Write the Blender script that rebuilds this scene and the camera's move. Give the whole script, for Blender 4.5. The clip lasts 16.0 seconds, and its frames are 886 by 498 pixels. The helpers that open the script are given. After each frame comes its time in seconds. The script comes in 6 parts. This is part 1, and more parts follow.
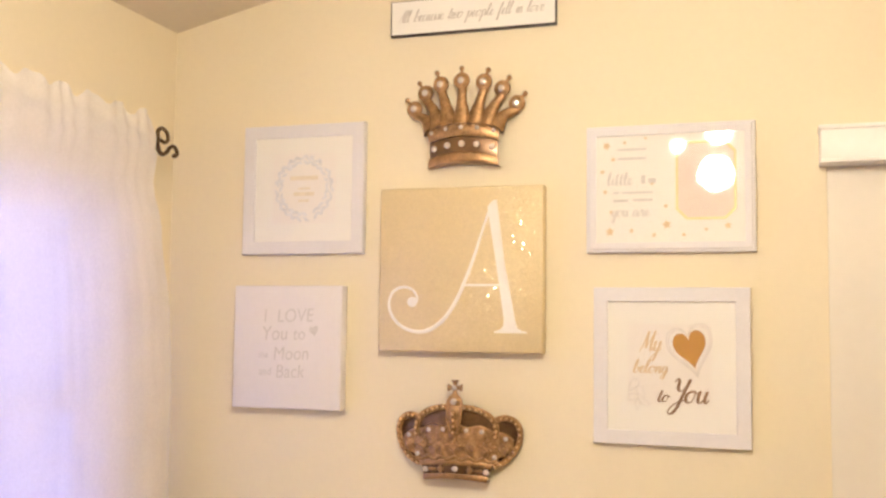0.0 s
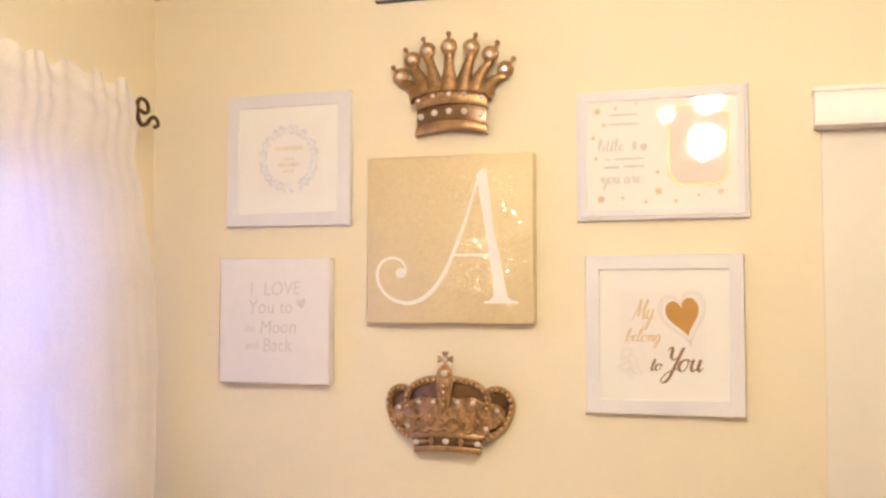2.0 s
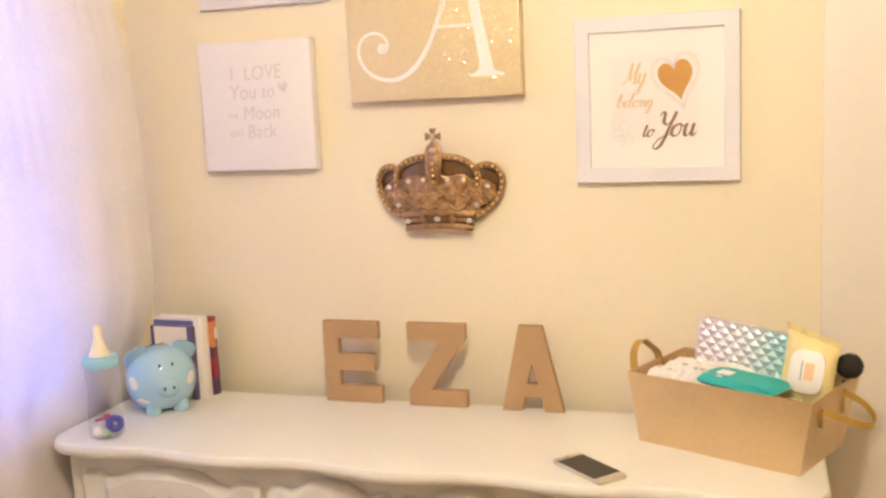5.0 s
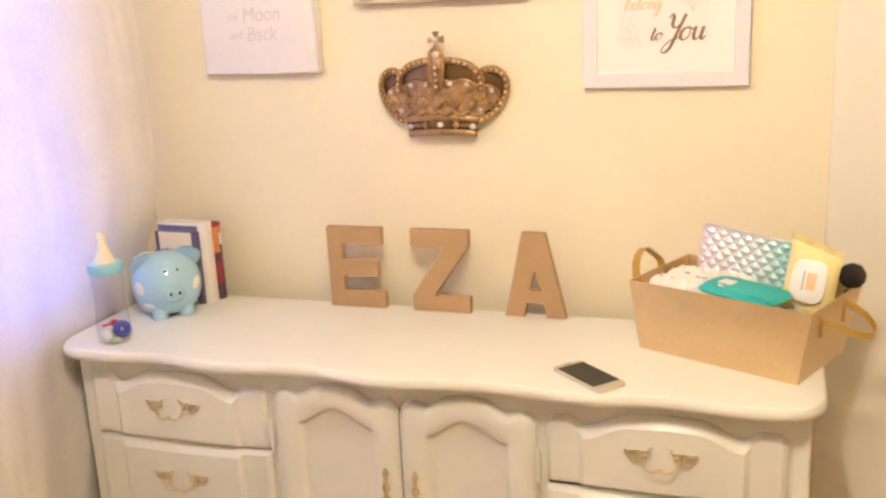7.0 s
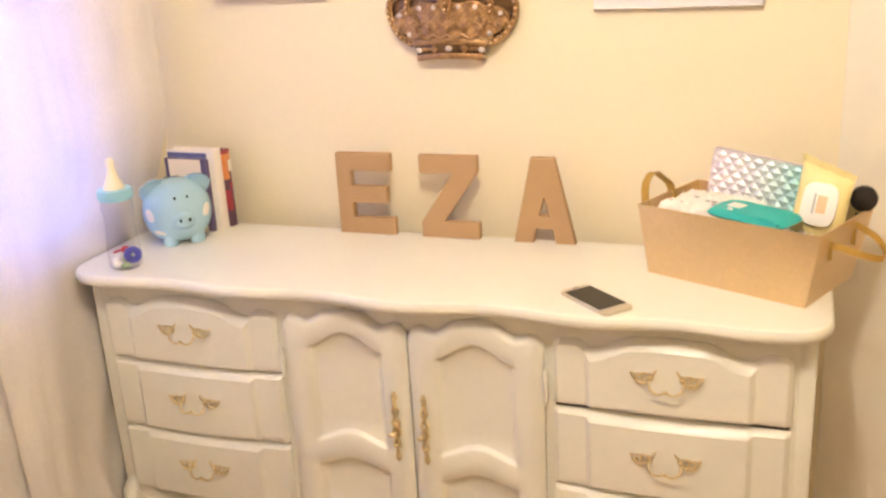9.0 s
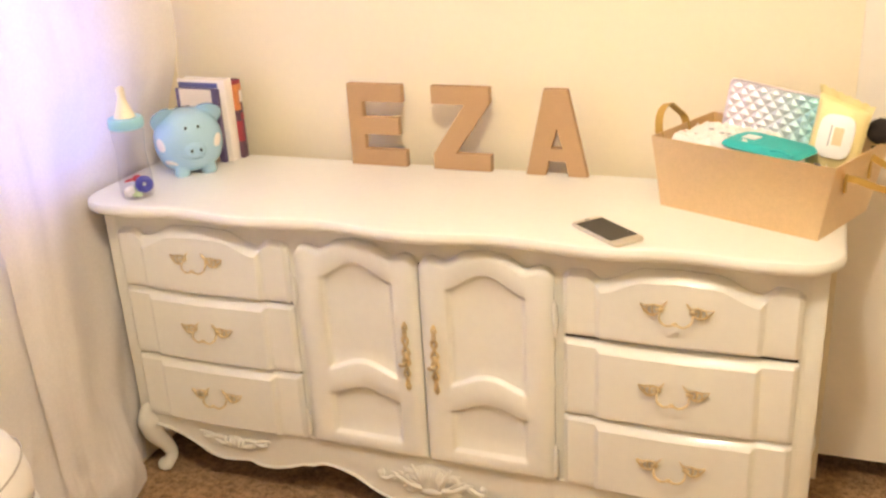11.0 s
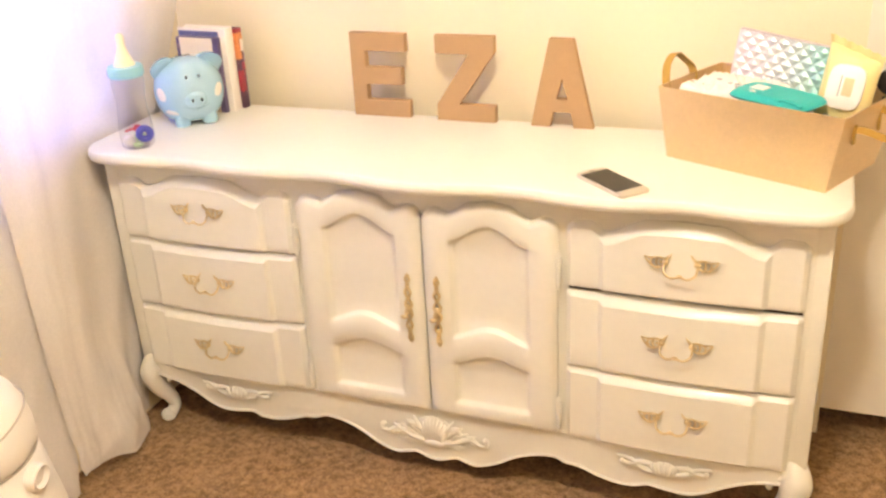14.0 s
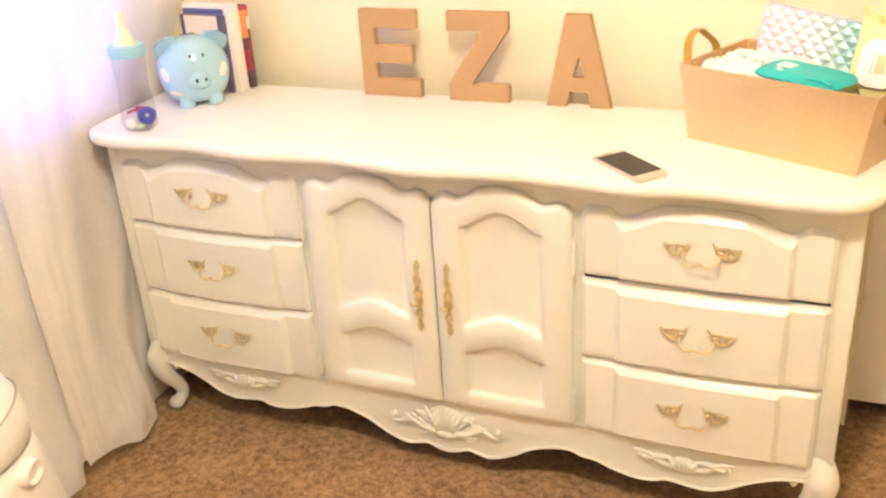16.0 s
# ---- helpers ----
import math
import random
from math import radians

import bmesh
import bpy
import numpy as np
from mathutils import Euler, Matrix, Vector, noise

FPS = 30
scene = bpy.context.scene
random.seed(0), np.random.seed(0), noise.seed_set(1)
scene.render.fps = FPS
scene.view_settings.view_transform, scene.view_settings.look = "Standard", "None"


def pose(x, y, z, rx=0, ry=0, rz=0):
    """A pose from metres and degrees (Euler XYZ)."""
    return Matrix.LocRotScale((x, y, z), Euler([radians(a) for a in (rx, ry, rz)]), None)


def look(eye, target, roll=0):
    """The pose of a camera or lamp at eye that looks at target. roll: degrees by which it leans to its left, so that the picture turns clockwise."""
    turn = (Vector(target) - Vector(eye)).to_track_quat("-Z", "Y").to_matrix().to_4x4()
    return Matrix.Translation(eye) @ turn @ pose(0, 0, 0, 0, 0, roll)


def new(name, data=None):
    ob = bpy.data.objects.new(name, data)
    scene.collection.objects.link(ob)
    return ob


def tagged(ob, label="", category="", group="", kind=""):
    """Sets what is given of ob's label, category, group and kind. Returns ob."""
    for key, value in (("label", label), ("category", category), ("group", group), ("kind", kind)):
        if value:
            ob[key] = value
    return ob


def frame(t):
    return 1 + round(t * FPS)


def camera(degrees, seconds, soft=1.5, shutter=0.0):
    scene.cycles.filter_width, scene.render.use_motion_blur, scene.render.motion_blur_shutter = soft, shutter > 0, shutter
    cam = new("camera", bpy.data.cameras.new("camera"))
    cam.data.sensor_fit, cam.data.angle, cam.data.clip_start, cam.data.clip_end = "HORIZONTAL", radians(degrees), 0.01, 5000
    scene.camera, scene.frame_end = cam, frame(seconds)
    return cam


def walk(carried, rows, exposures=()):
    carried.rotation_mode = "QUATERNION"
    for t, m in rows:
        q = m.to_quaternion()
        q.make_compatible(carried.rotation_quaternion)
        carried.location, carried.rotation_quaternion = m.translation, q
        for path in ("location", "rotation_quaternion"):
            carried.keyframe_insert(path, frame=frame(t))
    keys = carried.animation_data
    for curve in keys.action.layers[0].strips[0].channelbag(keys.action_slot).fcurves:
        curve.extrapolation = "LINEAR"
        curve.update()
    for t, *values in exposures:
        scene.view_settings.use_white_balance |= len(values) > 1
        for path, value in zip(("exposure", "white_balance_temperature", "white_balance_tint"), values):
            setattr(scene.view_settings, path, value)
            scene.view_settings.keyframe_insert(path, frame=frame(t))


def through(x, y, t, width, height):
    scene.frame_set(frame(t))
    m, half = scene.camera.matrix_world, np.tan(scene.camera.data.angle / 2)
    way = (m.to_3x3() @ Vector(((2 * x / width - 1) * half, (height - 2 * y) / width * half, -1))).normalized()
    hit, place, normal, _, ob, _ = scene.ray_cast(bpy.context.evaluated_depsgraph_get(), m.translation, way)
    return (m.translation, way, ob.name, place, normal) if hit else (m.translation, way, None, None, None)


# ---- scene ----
cam = camera(48.8, 16.0, soft=2.5)
EXPOSURES = [(0, -0.22), (3, -0.15), (5, -0.02), (9, 0.22), (12, 0.40), (14.5, 0.62), (16, 0.68)]
PATH = [
    (0, (0.901, -2.342, 1.578), (0.289, -0.444, 1.73), 0.7),
    (0.5, (0.898, -2.332, 1.588), (0.286, -0.434, 1.735), 0.6),
    (1, (0.898, -2.32, 1.588), (0.29, -0.42, 1.736), 0.5),
    (1.5, (0.896, -2.31, 1.585), (0.295, -0.407, 1.722), 0.3),
    (2, (0.885, -2.302, 1.566), (0.297, -0.393, 1.669), 0.0),
    (2.5, (0.894, -2.289, 1.552), (0.3, -0.379, 1.581), -0.5),
    (3, (0.912, -2.27, 1.524), (0.304, -0.365, 1.482), -1.2),
    (3.5, (0.932, -2.254, 1.513), (0.31, -0.356, 1.4), -1.8),
    (4, (0.925, -2.251, 1.517), (0.311, -0.356, 1.337), -2.2),
    (4.5, (0.938, -2.235, 1.515), (0.312, -0.351, 1.274), -2.6),
    (5, (0.932, -2.231, 1.505), (0.31, -0.354, 1.204), -2.7),
    (7.5, (0.952, -2.201, 1.541), (0.306, -0.391, 0.988), -2.9),
    (8, (0.956, -2.198, 1.532), (0.303, -0.399, 0.951), -3.0),
    (8.5, (0.96, -2.197, 1.527), (0.3, -0.413, 0.912), -3.2),
    (9, (0.968, -2.202, 1.51), (0.298, -0.429, 0.871), -3.4),
    (9.5, (0.967, -2.204, 1.501), (0.294, -0.444, 0.831), -3.4),
    (12, (0.974, -2.206, 1.479), (0.288, -0.497, 0.699), -3.1),
    (12.5, (0.968, -2.206, 1.479), (0.288, -0.501, 0.686), -3.0),
    (13, (0.966, -2.207, 1.475), (0.289, -0.506, 0.671), -3.0),
    (13.5, (0.968, -2.203, 1.474), (0.289, -0.51, 0.656), -3.1),
    (14, (0.967, -2.197, 1.467), (0.284, -0.509, 0.64), -3.1),
    (14.5, (0.967, -2.186, 1.459), (0.277, -0.505, 0.624), -3.2),
    (15, (0.955, -2.171, 1.458), (0.265, -0.496, 0.61), -3.2),
    (15.5, (0.961, -2.141, 1.448), (0.252, -0.477, 0.594), -3.4),
    (16, (0.966, -2.112, 1.447), (0.24, -0.461, 0.582), -3.8),
]
walk(cam, [(t, look(eye, target, roll)) for t, eye, target, roll in PATH], EXPOSURES)

# ---- light: a warm ceiling lamp behind the camera, daylight behind the curtain ----
world = bpy.data.worlds.new("world")
scene.world = world
world.use_nodes = True
wn = world.node_tree.nodes
sky = wn.new("ShaderNodeTexSky")
sky.sky_type, sky.sun_disc = "NISHITA", False
sky.sun_elevation, sky.sun_rotation = radians(35), radians(100)
world.node_tree.links.new(sky.outputs[0], wn["Background"].inputs[0])
wn["Background"].inputs[1].default_value = 0.08

LAMP = 240.0
LAMP_COLOUR = (1.0, 0.878, 0.712)
day = new("daylight", bpy.data.lights.new("daylight", "AREA"))
day.data.shape, day.data.size, day.data.size_y = "RECTANGLE", 3.0, 2.6
day.data.energy, day.data.color = 76.0, (0.20, 0.26, 1.0)
day.matrix_basis = look((-1.15, -0.5, 1.42), (0.0, -0.5, 1.42))


# ---- materials ----
def material(name, colour, rough=0.5, metal=0.0, var=0.06, scale=12.0, bump=0.0, bump_scale=150.0, coat=0.0, fine=None, rough_var=0.1, spec=0.5):
    """A principled surface with colour variation at two scales, uneven gloss and fine relief."""
    m = bpy.data.materials.new(name)
    m.use_nodes = True
    n, l = m.node_tree.nodes, m.node_tree.links
    b = n["Principled BSDF"]
    co = n.new("ShaderNodeTexCoord")
    big, small = n.new("ShaderNodeTexNoise"), n.new("ShaderNodeTexNoise")
    big.inputs["Scale"].default_value, big.inputs["Detail"].default_value = scale, 4
    small.inputs["Scale"].default_value, small.inputs["Detail"].default_value = (fine or scale * 12), 3
    l.new(co.outputs["Object"], big.inputs["Vector"]), l.new(co.outputs["Object"], small.inputs["Vector"])
    add_n = n.new("ShaderNodeMath")
    add_n.operation = "ADD"
    l.new(big.outputs["Fac"], add_n.inputs[0]), l.new(small.outputs["Fac"], add_n.inputs[1])
    ramp = n.new("ShaderNodeMapRange")
    ramp.inputs["From Min"].default_value, ramp.inputs["From Max"].default_value = 0.6, 1.4
    ramp.inputs["To Min"].default_value, ramp.inputs["To Max"].default_value = 1 - var, 1 + var
    l.new(add_n.outputs[0], ramp.inputs["Value"])
    mul = n.new("ShaderNodeVectorMath")
    mul.operation = "SCALE"
    mul.inputs[0].default_value = colour[:3]
    l.new(ramp.outputs[0], mul.inputs["Scale"])
    l.new(mul.outputs[0], b.inputs["Base Color"])
    rr = n.new("ShaderNodeMapRange")
    rr.inputs["To Min"].default_value, rr.inputs["To Max"].default_value = max(0.02, rough - rough_var / 2), min(1, rough + rough_var / 2)
    l.new(big.outputs["Fac"], rr.inputs["Value"]), l.new(rr.outputs[0], b.inputs["Roughness"])
    b.inputs["Metallic"].default_value = metal
    b.inputs["Coat Weight"].default_value = coat
    b.inputs["Specular IOR Level"].default_value = spec
    if bump:
        t, bp = n.new("ShaderNodeTexNoise"), n.new("ShaderNodeBump")
        t.inputs["Scale"].default_value, t.inputs["Detail"].default_value = bump_scale, 3
        bp.inputs["Strength"].default_value, bp.inputs["Distance"].default_value = bump, 0.002
        l.new(co.outputs["Object"], t.inputs["Vector"]), l.new(t.outputs["Fac"], bp.inputs["Height"]), l.new(bp.outputs[0], b.inputs["Normal"])
    return m


def glitter(name, colour, scale, metal, rough, spread, var):
    """Flakes: each cell of a fine pattern has its own tilt and tone."""
    m = material(name, colour, rough, metal, var=0.05, scale=6)
    n, l = m.node_tree.nodes, m.node_tree.links
    b = n["Principled BSDF"]
    co, v = n.new("ShaderNodeTexCoord"), n.new("ShaderNodeTexVoronoi")
    v.inputs["Scale"].default_value = scale
    l.new(co.outputs["Object"], v.inputs["Vector"])
    sub = n.new("ShaderNodeVectorMath")
    sub.operation = "SUBTRACT"
    sub.inputs[1].default_value = (0.5, 0.5, 0.5)
    l.new(v.outputs["Color"], sub.inputs[0])
    sc = n.new("ShaderNodeVectorMath")
    sc.operation = "SCALE"
    sc.inputs["Scale"].default_value = spread
    l.new(sub.outputs[0], sc.inputs[0])
    geo, ad, no = n.new("ShaderNodeNewGeometry"), n.new("ShaderNodeVectorMath"), n.new("ShaderNodeVectorMath")
    ad.operation, no.operation = "ADD", "NORMALIZE"
    l.new(geo.outputs["Normal"], ad.inputs[0]), l.new(sc.outputs[0], ad.inputs[1]), l.new(ad.outputs[0], no.inputs[0])
    l.new(no.outputs[0], b.inputs["Normal"])
    old = b.inputs["Base Color"].links[0].from_socket
    sep, mr, ml = n.new("ShaderNodeSeparateColor"), n.new("ShaderNodeMapRange"), n.new("ShaderNodeVectorMath")
    l.new(v.outputs["Color"], sep.inputs[0]), l.new(sep.outputs[0], mr.inputs["Value"])
    mr.inputs["To Min"].default_value, mr.inputs["To Max"].default_value = 1 - var, 1 + var
    ml.operation = "SCALE"
    l.new(old, ml.inputs[0]), l.new(mr.outputs[0], ml.inputs["Scale"]), l.new(ml.outputs[0], b.inputs["Base Color"])
    return m


def flakes(m):
    """Adds sparse larger mirror flakes, each with its own tilt, to a glitter surface."""
    n, l = m.node_tree.nodes, m.node_tree.links
    co, v, sep = n.new("ShaderNodeTexCoord"), n.new("ShaderNodeTexVoronoi"), n.new("ShaderNodeTexWhiteNoise")
    v.inputs["Scale"].default_value = 360
    l.new(co.outputs["Object"], v.inputs["Vector"]), l.new(v.outputs["Position"], sep.inputs["Vector"])
    pick = n.new("ShaderNodeMath")
    pick.operation, pick.inputs[1].default_value = "GREATER_THAN", 0.72
    l.new(sep.outputs["Value"], pick.inputs[0])
    geo = n.new("ShaderNodeNewGeometry")
    off, sc, ad, no = (n.new("ShaderNodeVectorMath") for _ in range(4))
    off.operation, sc.operation, ad.operation, no.operation = "SUBTRACT", "SCALE", "ADD", "NORMALIZE"
    off.inputs[1].default_value, sc.inputs["Scale"].default_value = (0.5, 0.5, 0.5), 0.62
    l.new(v.outputs["Color"], off.inputs[0]), l.new(off.outputs[0], sc.inputs[0])
    l.new(geo.outputs["Normal"], ad.inputs[0]), l.new(sc.outputs[0], ad.inputs[1]), l.new(ad.outputs[0], no.inputs[0])
    gl, both, tone = n.new("ShaderNodeBsdfGlossy"), n.new("ShaderNodeAddShader"), n.new("ShaderNodeVectorMath")
    gl.inputs["Roughness"].default_value = 0.13
    l.new(no.outputs[0], gl.inputs["Normal"])
    tone.operation, tone.inputs[0].default_value = "SCALE", (0.30, 0.28, 0.22)
    l.new(pick.outputs[0], tone.inputs["Scale"]), l.new(tone.outputs[0], gl.inputs["Color"])
    l.new(n["Principled BSDF"].outputs[0], both.inputs[0]), l.new(gl.outputs[0], both.inputs[1])
    l.new(both.outputs[0], n["Material Output"].inputs[0])
    return m


def pane_material(name, tint=(1, 1, 1, 1), rough=0.0, edge=0.9):
    m = bpy.data.materials.new(name)
    m.use_nodes = True
    n, l = m.node_tree.nodes, m.node_tree.links
    tr, gl, lw, mx = n.new("ShaderNodeBsdfTransparent"), n.new("ShaderNodeBsdfGlossy"), n.new("ShaderNodeLayerWeight"), n.new("ShaderNodeMixShader")
    pw, fr = n.new("ShaderNodeMath"), n.new("ShaderNodeMath")
    tr.inputs[0].default_value, gl.inputs["Roughness"].default_value = tint, rough
    # Schlick: 4 % head on, rising at a glance
    pw.operation, pw.inputs[1].default_value = "POWER", 5.0
    fr.operation, fr.inputs[1].default_value, fr.inputs[2].default_value = "MULTIPLY_ADD", edge, 0.035
    l.new(lw.outputs["Facing"], pw.inputs[0]), l.new(pw.outputs[0], fr.inputs[0])
    l.new(fr.outputs[0], mx.inputs[0]), l.new(tr.outputs[0], mx.inputs[1]), l.new(gl.outputs[0], mx.inputs[2])
    l.new(mx.outputs[0], n["Material Output"].inputs[0])
    return m


def cloth_material(name, colour, see=0.2, through=0.5):
    """Thin cloth: partly open weave, partly lit from behind."""
    m = material(name, colour, 0.9, var=0.05, scale=9, bump=0.25, bump_scale=900)
    n, l = m.node_tree.nodes, m.node_tree.links
    b = n["Principled BSDF"]
    b.inputs["Specular IOR Level"].default_value = 0.1
    tl, tr, m1, m2 = n.new("ShaderNodeBsdfTranslucent"), n.new("ShaderNodeBsdfTransparent"), n.new("ShaderNodeMixShader"), n.new("ShaderNodeMixShader")
    tl.inputs[0].default_value = colour
    wave = n.new("ShaderNodeTexNoise")
    wave.inputs["Scale"].default_value = 300
    mr = n.new("ShaderNodeMapRange")
    mr.inputs["To Min"].default_value, mr.inputs["To Max"].default_value = see * 0.6, see * 1.4
    l.new(wave.outputs["Fac"], mr.inputs["Value"]), l.new(mr.outputs[0], m2.inputs[0])
    m1.inputs[0].default_value = through
    l.new(b.outputs[0], m1.inputs[1]), l.new(tl.outputs[0], m1.inputs[2])
    l.new(m1.outputs[0], m2.inputs[1]), l.new(tr.outputs[0], m2.inputs[2])
    l.new(m2.outputs[0], n["Material Output"].inputs[0])
    return m


def glow_material(name, colour, strength):
    m = bpy.data.materials.new(name)
    m.use_nodes = True
    b = m.node_tree.nodes["Principled BSDF"]
    b.inputs["Base Color"].default_value = (0.9, 0.9, 0.88, 1)
    b.inputs["Emission Color"].default_value, b.inputs["Emission Strength"].default_value = (*colour, 1), strength
    return m


def carpet_material(name):
    m = bpy.data.materials.new(name)
    m.use_nodes = True
    n, l = m.node_tree.nodes, m.node_tree.links
    b = n["Principled BSDF"]
    co = n.new("ShaderNodeTexCoord")
    tones = []
    for sc, dt in ((58, 3), (210, 2), (9, 3)):
        t = n.new("ShaderNodeTexNoise")
        t.inputs["Scale"].default_value, t.inputs["Detail"].default_value, t.inputs["Roughness"].default_value = sc, dt, 0.65
        l.new(co.outputs["Object"], t.inputs["Vector"])
        tones.append(t)
    mix = n.new("ShaderNodeMix")
    mix.inputs[0].default_value = 0.45
    l.new(tones[0].outputs["Fac"], mix.inputs[2]), l.new(tones[1].outputs["Fac"], mix.inputs[3])
    mix2 = n.new("ShaderNodeMix")
    mix2.inputs[0].default_value = 0.2
    l.new(mix.outputs[0], mix2.inputs[2]), l.new(tones[2].outputs["Fac"], mix2.inputs[3])
    ramp = n.new("ShaderNodeValToRGB")
    ramp.color_ramp.elements[0].position, ramp.color_ramp.elements[1].position = 0.395, 0.625
    ramp.color_ramp.elements[0].color, ramp.color_ramp.elements[1].color = (0.165, 0.090, 0.039, 1), (0.52, 0.325, 0.168, 1)
    l.new(mix2.outputs[0], ramp.inputs[0]), l.new(ramp.outputs[0], b.inputs["Base Color"])
    b.inputs["Roughness"].default_value, b.inputs["Specular IOR Level"].default_value = 1.0, 0.05
    b.inputs["Sheen Weight"].default_value = 0.2
    bp = n.new("ShaderNodeBump")
    bp.inputs["Strength"].default_value, bp.inputs["Distance"].default_value = 0.65, 0.006
    l.new(mix.outputs[0], bp.inputs["Height"]), l.new(bp.outputs[0], b.inputs["Normal"])
    return m


def iridescent_material(name, x0, x1):
    """Quilted foil that goes from silver-lilac to teal along its length."""
    m = material(name, (0.7, 0.7, 0.75, 1), 0.40, 0.4, var=0.12, scale=40)
    n, l = m.node_tree.nodes, m.node_tree.links
    co, sep, mr, ramp = n.new("ShaderNodeTexCoord"), n.new("ShaderNodeSeparateXYZ"), n.new("ShaderNodeMapRange"), n.new("ShaderNodeValToRGB")
    no, ad = n.new("ShaderNodeTexNoise"), n.new("ShaderNodeMath")
    l.new(co.outputs["Object"], sep.inputs[0]), l.new(sep.outputs[0], mr.inputs["Value"])
    mr.inputs["From Min"].default_value, mr.inputs["From Max"].default_value = x0, x1
    no.inputs["Scale"].default_value = 45
    ad.operation = "MULTIPLY_ADD"
    ad.inputs[1].default_value = 0.55
    l.new(no.outputs["Fac"], ad.inputs[0]), l.new(mr.outputs[0], ad.inputs[2]), l.new(ad.outputs[0], ramp.inputs[0])
    e = ramp.color_ramp.elements
    e[0].position, e[0].color = 0.25, (0.78, 0.70, 0.74, 1)
    e[1].position, e[1].color = 1.0, (0.20, 0.56, 0.54, 1)
    mid = ramp.color_ramp.elements.new(0.62)
    mid.color = (0.60, 0.66, 0.66, 1)
    l.new(ramp.outputs[0], n["Principled BSDF"].inputs["Base Color"])
    return m


M = {}
M["wall"] = material("cream wall paint", (0.86, 0.77, 0.58, 1), 0.75, var=0.02, scale=2.5, fine=60, bump=0.25, bump_scale=160, spec=0.3)
M["ceiling"] = material("ceiling paint", (0.74, 0.66, 0.52, 1), 0.9, var=0.03, scale=3, bump=0.4, bump_scale=110, spec=0.2)
M["carpet"] = carpet_material("brown carpet")
M["door"] = material("closet door paint", (0.84, 0.79, 0.70, 1), 0.5, var=0.02, scale=3, bump=0.06, bump_scale=60)
M["trim"] = material("white trim paint", (0.86, 0.83, 0.78, 1), 0.4, var=0.03, scale=5)
M["dresser"] = material("white furniture paint", (0.815, 0.800, 0.725, 1), 0.325, var=0.025, scale=5, bump=0.05, bump_scale=45, coat=0.10, rough_var=0.04)
M["gap"] = material("dark gap", (0.05, 0.035, 0.02, 1), 0.9)
M["brass"] = material("antique brass", (0.76, 0.64, 0.39, 1), 0.32, 0.75, var=0.28, scale=120, bump=0.3, bump_scale=260)
M["bronze"] = material("bronze patina", (0.385, 0.235, 0.115, 1), 0.36, 0.7, var=0.55, scale=45, fine=220, bump=0.5, bump_scale=120, rough_var=0.3)
M["bronze_bead"] = material("worn bronze", (0.60, 0.41, 0.22, 1), 0.26, 0.8, var=0.2, scale=60)
# darker copy of the bronze: crevice patina and recess shade put into its colour
M["bronze_shaded"] = material("bronze with patina and recess shade", (0.19, 0.11, 0.058, 1), 0.25, 0.65, var=0.5, scale=60)
M["jewel"] = material("clear rhinestone", (0.78, 0.70, 0.64, 1), 0.10, 0.3, var=0.1, scale=80)
M["canvas_white"] = material("white canvas", (0.86, 0.82, 0.82, 1), 0.85, var=0.02, scale=6, bump=0.5, bump_scale=900, spec=0.2)
M["glitter"] = flakes(glitter("gold glitter", (0.65, 0.53, 0.315, 1), 420, 0.08, 0.5, 0.10, 0.05))
M["paint_white"] = material("white paint", (0.88, 0.85, 0.80, 1), 0.6, var=0.02)
M["frame"] = material("white frame", (0.78, 0.76, 0.78, 1), 0.6, var=0.03, scale=8)
M["mat"] = material("mat board", (0.90, 0.88, 0.84, 1), 0.9, var=0.01, scale=5)
M["paper"] = material("print paper", (0.88, 0.84, 0.81, 1), 0.8, var=0.02, scale=12)
M["ink_mid"] = material("faded grey ink", (0.56, 0.52, 0.49, 1), 0.8, var=0.15, scale=60)
M["ink_pale"] = material("pale grey ink", (0.70, 0.665, 0.65, 1), 0.8, var=0.12, scale=60)
M["ink_blue"] = material("pale blue ink", (0.76, 0.76, 0.79, 1), 0.8, var=0.2, scale=60)
M["ink_gold"] = material("pale gold ink", (0.72, 0.56, 0.36, 1), 0.6, var=0.15, scale=60)
M["ink_faint"] = material("faint gold ink", (0.82, 0.74, 0.62, 1), 0.6, var=0.15, scale=60)
M["ink_brown"] = material("brown foil ink", (0.27, 0.16, 0.095, 1), 0.4, 0.3, var=0.3, scale=30)
M["foil"] = material("gold foil", (0.55, 0.30, 0.09, 1), 0.32, 0.6, var=0.18, scale=14)
M["foil_pale"] = material("pale gold foil", (0.82, 0.68, 0.36, 1), 0.5, 0.35, var=0.12, scale=30)
M["blush"] = material("blush card", (0.80, 0.70, 0.64, 1), 0.7, var=0.04, scale=14)
M["glass"] = pane_material("picture glass", rough=0.035)
M["sign_black"] = material("black edge", (0.04, 0.03, 0.025, 1), 0.6)
M["iron"] = material("dark iron", (0.10, 0.060, 0.028, 1), 0.45, 0.6, var=0.3, scale=60)
M["curtain"] = cloth_material("sheer white curtain", (0.97, 0.93, 0.90, 1), 0.17, 0.15)
M["vinyl"] = material("white vinyl", (0.80, 0.80, 0.82, 1), 0.4, var=0.03)
M["kraft"] = material("kraft cardboard", (0.46, 0.30, 0.158, 1), 0.9, var=0.06, scale=25, fine=400, bump=0.3, bump_scale=500, spec=0.15)
M["pig"] = material("pale blue glaze", (0.38, 0.60, 0.745, 1), 0.12, var=0.04, scale=14, coat=0.5)
